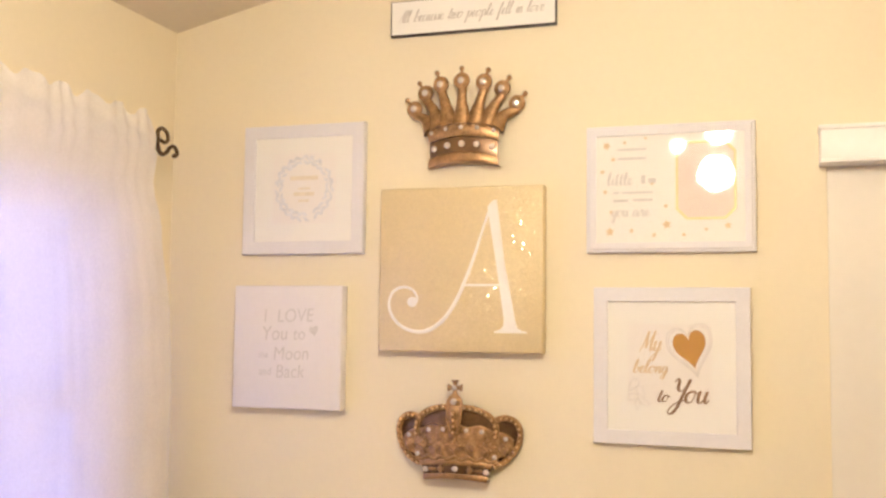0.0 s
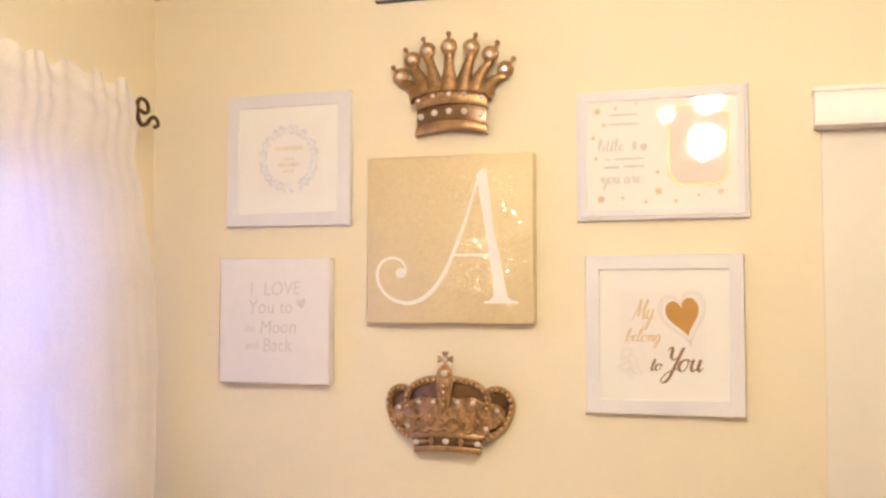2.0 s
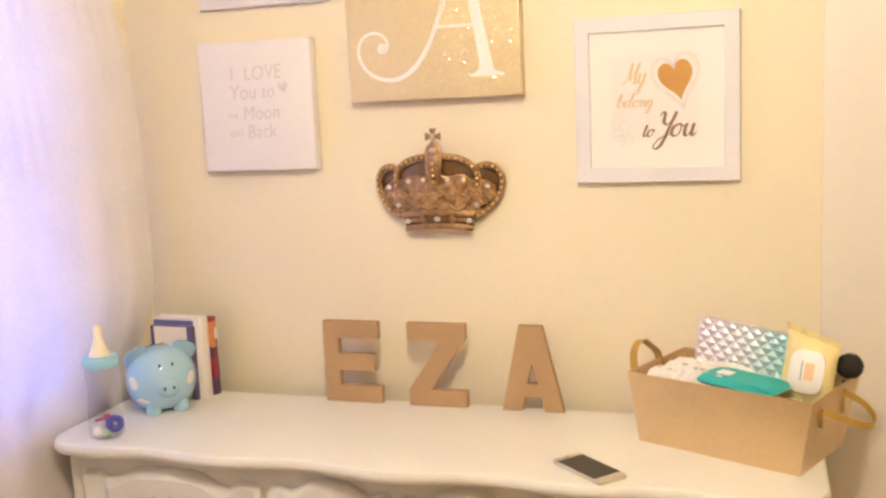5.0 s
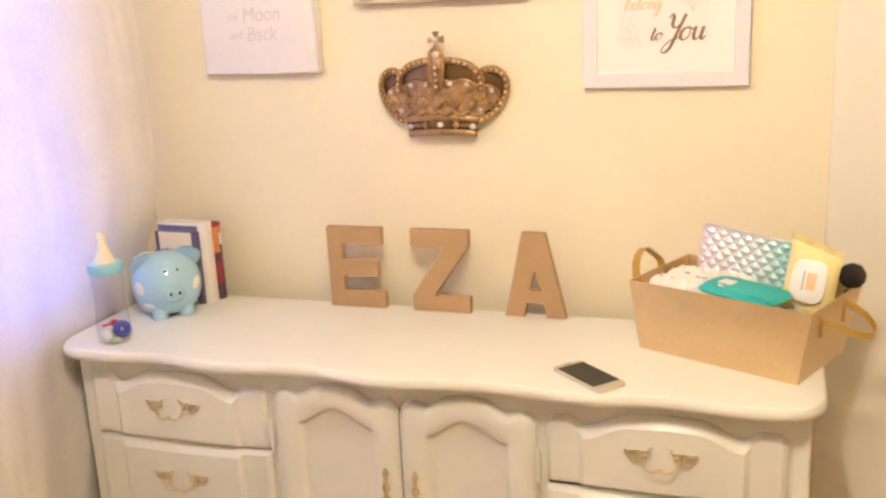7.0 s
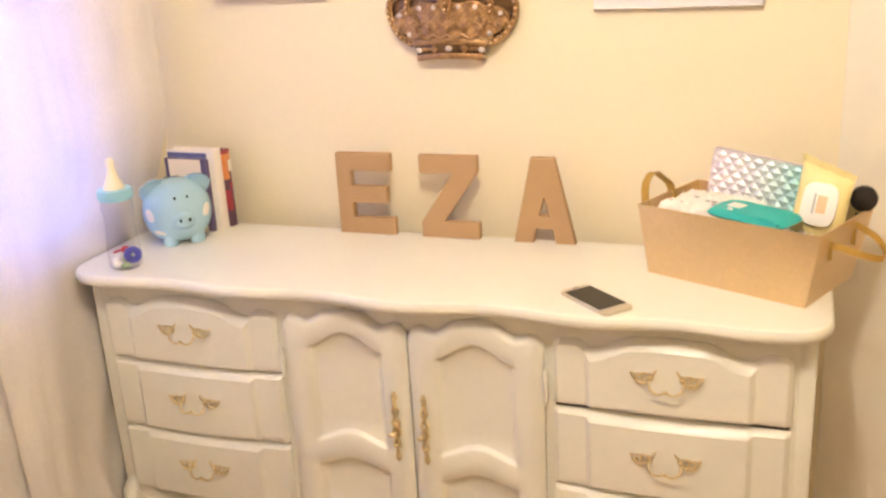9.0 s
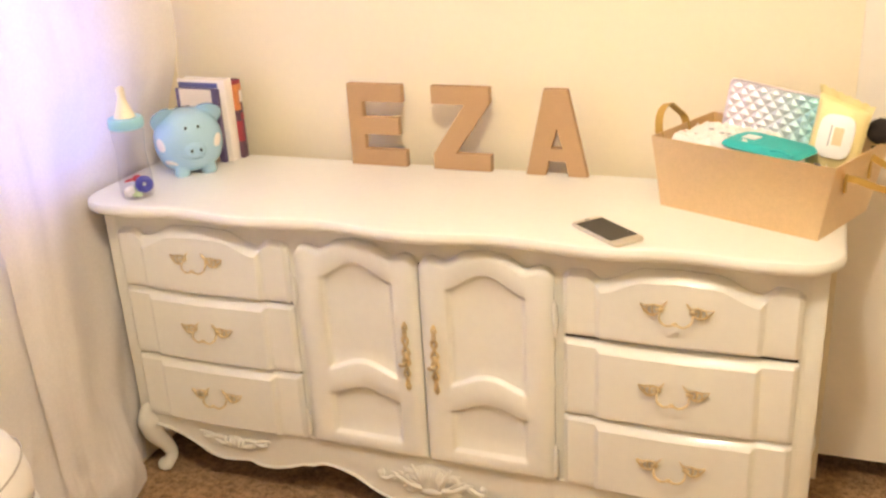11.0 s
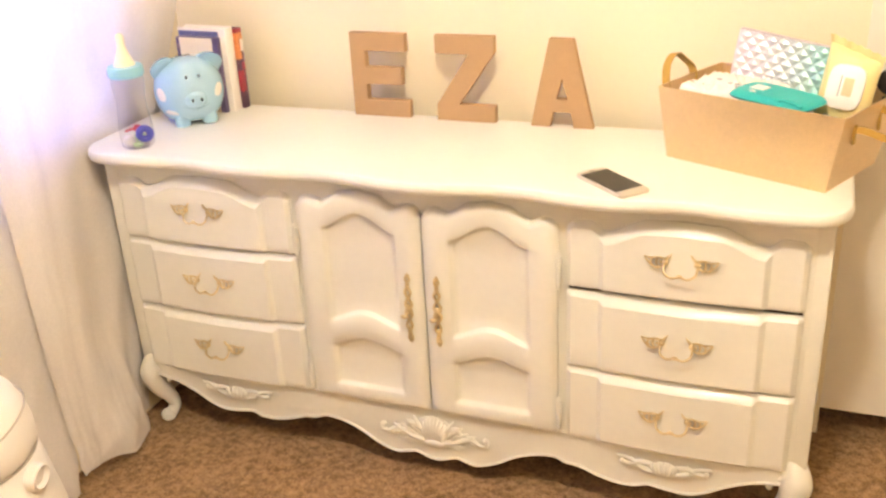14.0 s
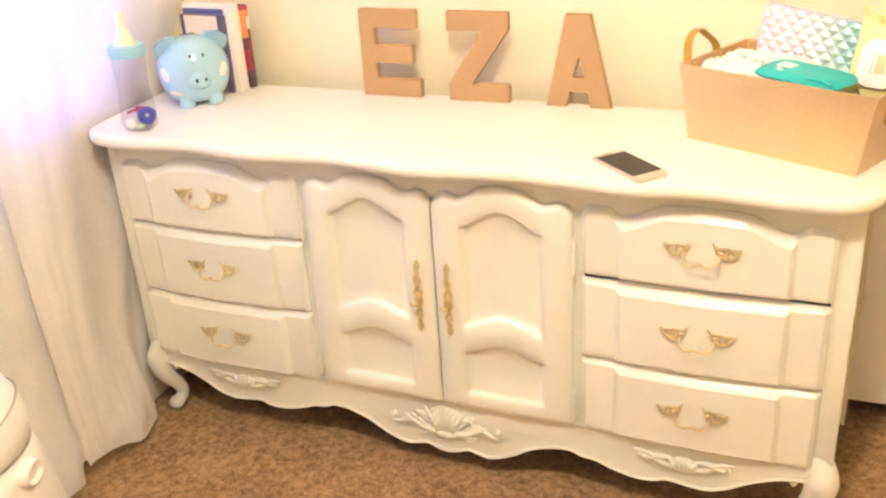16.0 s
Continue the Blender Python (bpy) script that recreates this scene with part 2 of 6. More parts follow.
M["pig_line"] = material("dark blue glaze", (0.24, 0.42, 0.54, 1), 0.15, coat=0.5)
M["pig_dot"] = material("white glaze", (0.85, 0.82, 0.78, 1), 0.12, coat=0.5)
M["black"] = material("black gloss", (0.012, 0.011, 0.012, 1), 0.25)
M["clear"] = pane_material("clear plastic", (0.95, 0.945, 0.955, 1), 0.03, 0.85)
M["aqua"] = material("aqua plastic", (0.33, 0.64, 0.76, 1), 0.3, var=0.04)
M["teat"] = material("cream silicone", (0.88, 0.80, 0.58, 1), 0.35, var=0.03)
M["toy_blue"] = material("violet blue plastic", (0.07, 0.08, 0.42, 1), 0.3)
M["toy_red"] = material("red plastic", (0.55, 0.04, 0.06, 1), 0.3)
M["toy_green"] = material("pale green plastic", (0.50, 0.66, 0.38, 1), 0.4)
M["toy_white"] = material("white plastic", (0.85, 0.83, 0.80, 1), 0.35)
M["navy"] = material("navy cover", (0.11, 0.08, 0.17, 1), 0.5, var=0.15, scale=30)
M["slate"] = material("slate blue print", (0.13, 0.14, 0.30, 1), 0.5, var=0.12, scale=30)
M["plum"] = material("dark plum cover", (0.10, 0.045, 0.075, 1), 0.5, var=0.2, scale=40)
M["cream"] = material("cream cover", (0.84, 0.72, 0.55, 1), 0.6, var=0.04, scale=20)
M["white_cover"] = material("white cover", (0.86, 0.80, 0.74, 1), 0.45, var=0.04, scale=20)
M["pages"] = material("book pages", (0.80, 0.72, 0.58, 1), 0.9, var=0.12, scale=4, fine=700)
M["orange"] = material("orange print", (0.72, 0.27, 0.09, 1), 0.5, var=0.3, scale=50)
M["crimson"] = material("crimson print", (0.32, 0.03, 0.05, 1), 0.5, var=0.2, scale=50)
M["gold_box"] = glitter("gold glitter card", (0.73, 0.55, 0.315, 1), 900, 0.82, 0.38, 0.18, 0.06)
M["ribbon"] = material("gold ribbon", (0.50, 0.32, 0.08, 1), 0.35, 0.4, var=0.15, scale=40)
M["teal"] = material("teal fabric", (0.02, 0.43, 0.43, 1), 0.55, var=0.1, scale=30, bump=0.3, bump_scale=600)
M["onesie"] = material("white printed cotton", (0.86, 0.83, 0.79, 1), 0.9, var=0.04, scale=25, bump=0.4, bump_scale=500)
M["print_grey"] = material("grey printed motif", (0.45, 0.43, 0.42, 1), 0.9)
M["print_pink"] = material("pink printed motif", (0.72, 0.38, 0.34, 1), 0.9)
M["quilt"] = iridescent_material("iridescent quilting", -0.085, 0.185)
M["binding"] = material("grey lilac binding", (0.52, 0.46, 0.46, 1), 0.6, var=0.1, scale=60)
M["wipes"] = material("yellow film", (0.82, 0.70, 0.34, 1), 0.52, var=0.06, scale=25, bump=0.3, bump_scale=60)
M["label_white"] = material("white label", (0.87, 0.85, 0.82, 1), 0.3, var=0.02)
M["label_orange"] = material("orange label block", (0.86, 0.58, 0.36, 1), 0.4)
M["bristle"] = material("black bristles", (0.020, 0.014, 0.012, 1), 0.8, var=0.4, scale=80, bump=0.8, bump_scale=900)
M["phone_body"] = material("champagne aluminium", (0.66, 0.61, 0.51, 1), 0.33, 0.6, var=0.03)
M["screen"] = material("dark screen glass", (0.018, 0.015, 0.013, 1), 0.10, var=0.03, spec=0.25)
M["pail"] = material("white plastic", (0.84, 0.81, 0.77, 1), 0.36, var=0.02, scale=6, rough_var=0.06)
M["pail_seam"] = material("grey seam", (0.42, 0.38, 0.33, 1), 0.6)
M["lamp_metal"] = material("brushed nickel", (0.55, 0.50, 0.44, 1), 0.35, 0.9, var=0.06)
M["outdoors"] = glow_material("bluish daylight", (0.22, 0.26, 1.0), 1.8)
M["globe"] = glow_material("lit frosted glass", LAMP_COLOUR, LAMP)


# ---- building helpers ----
def add(bm, tmp, m=None):
    if m is not None:
        bmesh.ops.transform(tmp, matrix=m, verts=tmp.verts)
    me = bpy.data.meshes.new("tmp")
    tmp.to_mesh(me)
    bm.from_mesh(me)
    bpy.data.meshes.remove(me)
    tmp.free()
    return bm


def box(bm, lo, hi, bevel=0.0, seg=2, m=None):
    t = bmesh.new()
    bmesh.ops.create_cube(t, size=1.0)
    for v in t.verts:
        v.co = Vector([(a + b) / 2 + c * (b - a) for a, b, c in zip(lo, hi, v.co)])
    if bevel:
        bmesh.ops.bevel(t, geom=list(t.edges), offset=bevel, segments=seg, profile=0.5, affect="EDGES")
    return add(bm, t, m)


def prism(bm, pts, y0, y1, bevel=0.0, seg=2, m=None):
    """A plate with the outline pts (x, z) from y0 to y1."""
    t = bmesh.new()
    f = t.faces.new([t.verts.new((x, y0, z)) for x, z in pts])
    out = bmesh.ops.extrude_face_region(t, geom=[f])
    for v in out["geom"]:
        if isinstance(v, bmesh.types.BMVert):
            v.co.y = y1
    bmesh.ops.recalc_face_normals(t, faces=t.faces)
    if bevel:
        bmesh.ops.bevel(t, geom=list(t.edges), offset=bevel, segments=seg, profile=0.5, affect="EDGES")
    return add(bm, t, m)


def ball(bm, c, r, s=(1, 1, 1), seg=12, m=None):
    t = bmesh.new()
    bmesh.ops.create_uvsphere(t, u_segments=seg, v_segments=max(6, seg * 2 // 3), radius=r)
    for v in t.verts:
        v.co = Vector((v.co.x * s[0] + c[0], v.co.y * s[1] + c[1], v.co.z * s[2] + c[2]))
    return add(bm, t, m)


def lathe(bm, profile, c=(0, 0, 0), seg=32, m=None):
    """Turns (radius, height) pairs round a standing axis through c."""
    t = bmesh.new()
    rings = []
    for r, z in profile:
        if r < 1e-5:
            rings.append([t.verts.new((c[0], c[1], c[2] + z))])
        else:
            rings.append([t.verts.new((c[0] + r * math.cos(k * math.tau / seg), c[1] + r * math.sin(k * math.tau / seg), c[2] + z)) for k in range(seg)])
    for a, b in zip(rings, rings[1:]):
        for k in range(seg):
            q = [a[k % len(a)], a[(k + 1) % len(a)], b[(k + 1) % len(b)], b[k % len(b)]]
            q = list(dict.fromkeys(q))
            if len(q) > 2:
                t.faces.new(q)
    bmesh.ops.recalc_face_normals(t, faces=t.faces)
    return add(bm, t, m)


def cat(pts, n=8, closed=False):
    """A smooth line through the points."""
    p = [Vector(q) for q in pts]
    out, k = [], len(p)
    for i in range(k if closed else k - 1):
        a, b, c, d = (p[(i - 1) % k] if closed or i else p[0]), p[i], p[(i + 1) % k], (p[(i + 2) % k] if closed or i + 2 < k else p[-1])
        for j in range(n):
            t = j / n
            out.append(0.5 * (2 * b + (c - a) * t + (2 * a - 5 * b + 4 * c - d) * t * t + (3 * b - a - 3 * c + d) * t ** 3))
    return out if closed else out + [p[-1]]


def curve_at(xs, ys, x):
    """Smooth interpolation of a table."""
    if x <= xs[0]:
        return ys[0]
    for a, b, c, d in zip(xs, xs[1:], ys, ys[1:]):
        if x <= b:
            t = (x - a) / (b - a)
            return c + (d - c) * t * t * (3 - 2 * t)
    return ys[-1]


def sweep(bm, pts, radii, seg=8, flat=1.0, up=(0, 1, 0), m=None):
    """A tube along pts; radii one number or one each; flat squeezes it along up."""
    t = bmesh.new()
    pts = [Vector(p) for p in pts]
    rs = [radii] * len(pts) if isinstance(radii, (int, float)) else list(radii)
    if len(rs) != len(pts):
        rs = [float(q) for q in np.interp(np.linspace(0, 1, len(pts)), np.linspace(0, 1, len(rs)), rs)]
    rings = []
    for i, p in enumerate(pts):
        d = (pts[min(i + 1, len(pts) - 1)] - pts[max(i - 1, 0)]).normalized()
        side = d.cross(Vector(up))
        if side.length < 1e-4:
            side = d.cross(Vector((0.3, 0.2, 1)))
        side.normalize()
        nrm = side.cross(d).normalized()
        rings.append([t.verts.new(p + rs[i] * (math.cos(a) * side + flat * math.sin(a) * nrm)) for a in (k * math.tau / seg for k in range(seg))])
    for a, b in zip(rings, rings[1:]):
        for k in range(seg):
            t.faces.new((a[k], a[(k + 1) % seg], b[(k + 1) % seg], b[k]))
    t.faces.new(rings[0]), t.faces.new(rings[-1])
    bmesh.ops.recalc_face_normals(t, faces=t.faces)
    return add(bm, t, m)


def grid(bm, rows, closed=False):
    """Faces over rows of points of equal length."""
    vs = [[bm.verts.new(p) for p in r] for r in rows]
    for a, b in zip(vs, vs[1:]):
        for k in range(len(a) - (0 if closed else 1)):
            bm.faces.new((a[k], a[(k + 1) % len(a)], b[(k + 1) % len(a)], b[k]))
    return vs


def cut(bm, loops, depth, bevel=0.0, m=None):
    """Flat shapes with holes, cut from a sheet: loops of (x, z), lying in the plane y = 0, front towards -y, thickness depth behind the front."""
    cu = bpy.data.curves.new("cut", "CURVE")
    cu.dimensions, cu.fill_mode = "2D", "BOTH"
    cu.extrude, cu.bevel_depth, cu.offset, cu.bevel_resolution = depth / 2 - bevel, bevel, -bevel, 1
    for loop in loops:
        sp = cu.splines.new("POLY")
        sp.points.add(len(loop) - 1)
        for q, (x, z) in zip(sp.points, loop):
            q.co = (x, z, 0, 1)
        sp.use_cyclic_u = True
    return from_curve(bm, cu, Matrix.Translation((0, depth / 2, 0)), m)


def from_curve(bm, cu, shift, m=None):
    ob = bpy.data.objects.new("shape", cu)
    scene.collection.objects.link(ob)
    bpy.context.view_layer.update()
    me = bpy.data.meshes.new_from_object(ob.evaluated_get(bpy.context.evaluated_depsgraph_get()))
    t = bmesh.new()
    t.from_mesh(me)
    bpy.data.objects.remove(ob)
    bpy.data.curves.remove(cu)
    bpy.data.meshes.remove(me)
    bmesh.ops.transform(t, matrix=shift @ Matrix.Rotation(radians(90), 4, "X"), verts=t.verts)
    return add(bm, t, m)


def writing(bm, body, x, z, y, height, shear=0.0, width=1.0, bold=0.0, align="CENTER", spin=0.0):
    """Words in the built-in font on a sheet at y, facing -y; x, z: the middle (or left end) of the base line; height of a capital."""
    cu = bpy.data.curves.new("words", "FONT")
    cu.body, cu.size, cu.shear, cu.align_x, cu.extrude, cu.offset = body, height / 0.69, shear, align, 0.0002, bold
    return from_curve(bm, cu, Matrix.Identity(4), Matrix.Translation((x, y, z)) @ Matrix.Rotation(radians(spin), 4, "Y") @ Matrix.Diagonal((width, 1, 1, 1)))


# running hand: each letter as pen strokes, x-height 1
SCRIPT = {
    "Y": (1.2, [(0, 1.7), (0.15, 2), (0.35, 1.8), (0.4, 1.2), (0.7, 0.95), (1.0, 1.3), (1.2, 2)], [(1.2, 2), (1.0, 0.9), (0.7, -0.6), (0.3, -1), (0.1, -0.7), (0.5, -0.1), (1.2, 0.2)]),
    "M": (1.6, [(0, 0), (0.15, 0.1), (0.4, 1.2), (0.5, 2)], [(0.5, 2), (0.6, 1), (0.7, 0.3)], [(0.7, 0.3), (1.1, 1.4), (1.3, 2)], [(1.3, 2), (1.25, 0.8), (1.4, 0), (1.65, 0.3)]),
    "A": (1.1, [(0, 0), (0.3, 0.5), (0.8, 2)], [(0.8, 2), (0.85, 0.8), (0.95, 0), (1.15, 0.3)], [(0.3, 0.7), (0.95, 0.75)]),
    "a": (0.9, [(0.6, 0.9), (0.3, 1), (0.08, 0.6), (0.12, 0.1), (0.35, 0.05), (0.6, 0.9)], [(0.6, 0.9), (0.58, 0.2), (0.72, 0), (0.95, 0.3)]),
    "b": (0.85, [(0, 0.3), (0.35, 1.2), (0.4, 1.9), (0.2, 1.9), (0.12, 1), (0.15, 0.15), (0.4, 0), (0.65, 0.35), (0.6, 0.8), (0.45, 0.75), (0.9, 0.8)]),
    "c": (0.7, [(0.55, 0.85), (0.35, 1), (0.1, 0.7), (0.1, 0.25), (0.35, 0), (0.75, 0.3)]),
    "e": (0.7, [(0, 0.3), (0.35, 0.5), (0.5, 0.8), (0.35, 1), (0.12, 0.75), (0.12, 0.3), (0.35, 0), (0.75, 0.3)]),
    "f": (0.6, [(0, 0.3), (0.4, 1.3), (0.45, 1.9), (0.28, 1.9), (0.2, 1), (0.15, -0.8), (0.35, -0.6), (0.3, 0), (0.65, 0.3)]),
    "g": (0.85, [(0.6, 0.9), (0.3, 1), (0.08, 0.6), (0.15, 0.1), (0.4, 0.1), (0.6, 0.9)], [(0.6, 0.9), (0.58, -0.2), (0.4, -0.95), (0.1, -0.85), (0.2, -0.45), (0.9, 0.3)]),
    "i": (0.45, [(0, 0.3), (0.15, 1), (0.13, 0.3), (0.3, 0), (0.5, 0.3)], [(0.2, 1.38), (0.23, 1.48)]),
    "l": (0.55, [(0, 0.3), (0.35, 1.2), (0.4, 1.9), (0.22, 1.9), (0.12, 1), (0.15, 0.2), (0.35, 0), (0.6, 0.3)]),
    "n": (0.9, [(0, 0.7), (0.12, 1), (0.12, 0)], [(0.12, 0), (0.3, 0.75), (0.55, 1), (0.62, 0.6), (0.62, 0.15), (0.75, 0), (0.95, 0.3)]),
    "o": (0.95, [(0.5, 1), (0.15, 0.8), (0.05, 0.35), (0.3, 0), (0.65, 0.2), (0.7, 0.7), (0.5, 1), (0.75, 0.85), (1, 0.8)]),
    "p": (0.85, [(0, 0.7), (0.12, 1), (0.1, 0), (0.05, -0.9)], [(0.1, 0.1), (0.2, 0.85), (0.45, 1), (0.65, 0.6), (0.5, 0.05), (0.2, 0.05)], [(0.5, 0.05), (0.9, 0.3)]),
    "r": (0.7, [(0, 0.3), (0.2, 1.1), (0.3, 0.9), (0.5, 0.85)], [(0.5, 0.85), (0.42, 0.3), (0.55, 0), (0.8, 0.3)]),
    "s": (0.6, [(0, 0.3), (0.3, 1), (0.42, 0.5), (0.3, 0), (0.08, 0.1)], [(0.3, 0), (0.65, 0.3)]),
    "t": (0.6, [(0, 0.3), (0.25, 1), (0.3, 1.7)], [(0.3, 1.7), (0.2, 0.7), (0.25, 0.1), (0.4, 0), (0.65, 0.3)], [(0, 1.1), (0.55, 1.15)]),
    "u": (1.0, [(0, 0.8), (0.12, 1), (0.1, 0.4), (0.3, 0), (0.6, 0.3), (0.7, 1)], [(0.7, 1), (0.68, 0.3), (0.85, 0), (1.05, 0.3)]),
    "v": (0.8, [(0, 0.8), (0.12, 1), (0.15, 0.3), (0.3, 0), (0.6, 0.5), (0.62, 1), (0.85, 0.9)]),
    "w": (1.15, [(0, 0.8), (0.12, 1), (0.1, 0.3), (0.25, 0), (0.5, 0.3), (0.55, 1)], [(0.55, 1), (0.55, 0.3), (0.7, 0), (0.95, 0.3), (1, 1), (1.2, 0.85)]),
    "y": (0.95, [(0, 0.8), (0.12, 1), (0.1, 0.4), (0.3, 0.05), (0.6, 0.35), (0.7, 1)], [(0.7, 1), (0.62, 0), (0.4, -0.9), (0.1, -0.9), (0.1, -0.55), (0.6, -0.1), (1, 0.3)]),
}


def script(bm, body, x0, x1, z, y, xh, pen, slant=0.3):
    """A word in running hand from x0 to x1 on the base line z; down strokes are broad, up strokes fine."""
    k = (x1 - x0) / sum(SCRIPT[c][0] for c in body)
    at = 0.0
    for c in body:
        for stroke in SCRIPT[c][1:]:
            line = cat([(x0 + (at + u) * k + slant * v * xh, y, z + v * xh) for u, v in stroke], 5)
            rad = []
            for i in range(len(line)):
                d = (line[min(i + 1, len(line) - 1)] - line[max(i - 1, 0)]).normalized()
                rad.append(pen * (0.45 + 0.75 * max(0.0, -d.z)))
            sweep(bm, line, rad, 6, flat=0.15)
        at += SCRIPT[c][0]
    return bm


def heart(cx, cz, w, h, n=40, tilt=0.0):
    out = []
    for k in range(n):
        a = k * math.tau / n
        x, z = 16 * math.sin(a) ** 3 / 32, (13 * math.cos(a) - 5 * math.cos(2 * a) - 2 * math.cos(3 * a) - math.cos(4 * a)) / 29
        x, z = x * w, z * h
        out.append((cx + x * math.cos(tilt) - z * math.sin(tilt), cz + x * math.sin(tilt) + z * math.cos(tilt)))
    return out


def star(cx, cz, r, spin=0.0):
    return [(cx + (r if k % 2 == 0 else r * 0.48) * math.sin(spin + k * math.pi / 5), cz + (r if k % 2 == 0 else r * 0.48) * math.cos(spin + k * math.pi / 5)) for k in range(10)]


def rect(x0, x1, z0, z1):
    return [(x0, z0), (x1, z0), (x1, z1), (x0, z1)]


def mesh_of(name, bm, mat, angle=40):
    me = bpy.data.meshes.new(name)
    bm.to_mesh(me)
    bm.free()
    for p in me.polygons:
        p.use_smooth = True
    me.set_sharp_from_angle(angle=radians(angle))
    me.materials.append(mat)
    return me


def part(name, bm, mat, parent, label="", angle=40, at=None):
    me = bm if isinstance(bm, bpy.types.Mesh) else mesh_of(name, bm, mat, angle)
    ob = new(name, me)
    ob.parent = parent
    if parent.type == "EMPTY":
        ob.matrix_parent_inverse = parent.matrix_basis.inverted()
    if at is not None:
        ob.matrix_basis = at if isinstance(at, Matrix) else Matrix.Translation(at)
    return tagged(ob, label)


def thing(name, at, label, category, group="", kind=""):
    ob = new(name)
    ob.empty_display_size = 0.05
    ob.matrix_basis = Matrix.Translation(at)
    return tagged(ob, label, category, group, kind)


def solid(name, bm, mat, label, category="", group="", kind="", angle=40):
    return tagged(new(name, mesh_of(name, bm, mat, angle)), label, category, group, kind)


# ---- the room ----
LEFT, RIGHT, BACK, SLOPE, EAVE = -0.65, 2.9, -3.9, 0.23, 2.385


def ceil_z(x):
    return EAVE + SLOPE * (x - LEFT)


bm = bmesh.new()
OPEN0, OPEN1, OPENZ = 1.053, 2.55, 2.00
prism(bm, [(LEFT - 0.12, 0), (OPEN0, 0), (OPEN0, ceil_z(OPEN0)), (LEFT - 0.12, ceil_z(LEFT - 0.12))], 0.0, 0.15)
prism(bm, [(OPEN0, OPENZ), (OPEN1, OPENZ), (OPEN1, ceil_z(OPEN1)), (OPEN0, ceil_z(OPEN0))], 0.0, 0.15)
prism(bm, [(OPEN1, 0), (RIGHT + 0.12, 0), (RIGHT + 0.12, ceil_z(RIGHT + 0.12)), (OPEN1, ceil_z(OPEN1))], 0.0, 0.15)
solid("wall_north", bm, M["wall"], "cream painted wall with a closet opening", kind="structure")

WY0, WY1, WZ0, WZ1 = -1.55, -0.25, 0.78, 1.92
bm = bmesh.new()
top_w = ceil_z(LEFT)
box(bm, (LEFT - 0.12, WY1, 0), (LEFT, 0, top_w))
box(bm, (LEFT - 0.12, BACK, 0), (LEFT, WY0, top_w))
box(bm, (LEFT - 0.12, WY0, 0), (LEFT, WY1, WZ0))
box(bm, (LEFT - 0.12, WY0, WZ1), (LEFT, WY1, top_w))
solid("wall_west", bm, M["wall"], "cream painted wall with a window opening", kind="structure")
bm = bmesh.new()
box(bm, (RIGHT, BACK, 0), (RIGHT + 0.12, 0, ceil_z(RIGHT)))
solid("wall_east", bm, M["wall"], "plain cream painted wall", kind="structure")
bm = bmesh.new()
prism(bm, [(LEFT - 0.12, 0), (RIGHT + 0.12, 0), (RIGHT + 0.12, ceil_z(RIGHT + 0.12)), (LEFT - 0.12, ceil_z(LEFT - 0.12))], BACK - 0.11, BACK)
solid("wall_south", bm, M["wall"], "plain cream painted wall", kind="structure")
bm = bmesh.new()
prism(bm, [(LEFT - 0.14, ceil_z(LEFT - 0.14)), (RIGHT + 0.14, ceil_z(RIGHT + 0.14)), (RIGHT + 0.14, ceil_z(RIGHT + 0.14) + 0.1), (LEFT - 0.14, ceil_z(LEFT - 0.14) + 0.1)], BACK - 0.14, 0.8)
solid("ceiling", bm, M["ceiling"], "sloped vaulted ceiling painted warm beige", kind="structure")

# carpet: tufts stand up where the camera comes near
xs = np.concatenate([[LEFT - 0.12], np.arange(-0.66, 1.7, 0.011), [2.0, 2.5, RIGHT + 0.12]])
ys = np.concatenate([[BACK - 0.1, -3.0, -2.2, -1.6], np.arange(-1.3, 0.14, 0.011), [0.4, 0.8]])
verts = [(x, y, (noise.noise(Vector((x * 55, y * 55, 0))) * 0.0035 + noise.noise(Vector((x * 130, y * 130, 3))) * 0.002 - 0.004) if -1.35 < y < 0.2 and -0.67 < x < 1.75 else -0.004) for y in ys for x in xs]
nx = len(xs)
faces = [(j * nx + i, j * nx + i + 1, (j + 1) * nx + i + 1, (j + 1) * nx + i) for j in range(len(ys) - 1) for i in range(nx - 1)]
me = bpy.data.meshes.new("floor")
me.from_pydata(verts, [], faces)
for p in me.polygons:
    p.use_smooth = True
me.materials.append(M["carpet"])
tagged(new("floor", me), "brown mottled cut-pile carpet", kind="structure")

# closet: niche walls, sliding doors, valance
bm = bmesh.new()
box(bm, (OPEN0 - 0.12, 0.151, 0), (OPEN0 - 0.02, 0.7, ceil_z(0.9)))
box(bm, (OPEN1 + 0.02, 0.151, 0), (OPEN1 + 0.12, 0.7, ceil_z(2.4)))
box(bm, (OPEN0 - 0.12, 0.7, 0), (OPEN1 + 0.12, 0.78, ceil_z(0.9)))
solid("wall_closet", bm, M["wall"], "plain walls inside the closet", kind="structure")
doors = thing("door_1", (1.8, 0.05, 0), "white flat sliding closet doors", "closet door", kind="structure")
for x0, x1, y0 in ((OPEN0 - 0.0, 1.83, 0.0015), (1.79, OPEN1 + 0.0, 0.045)):
    bm = bmesh.new()
    box(bm, (x0 + 0.0003, y0, 0.074), (x1 - 0.001, y0 + 0.028, OPENZ - 0.001), 0.0008, 1)
    part("door_panel", bm, M["door"], doors)
bm = bmesh.new()
prism(bm, [(1.037, 1.944), (2.60, 1.944), (2.60, 2.022), (1.037, 2.022)], -0.062, -0.001, 0.003)
box(bm, (1.034, -0.067, 2.015), (2.603, -0.001, 2.025), 0.002)
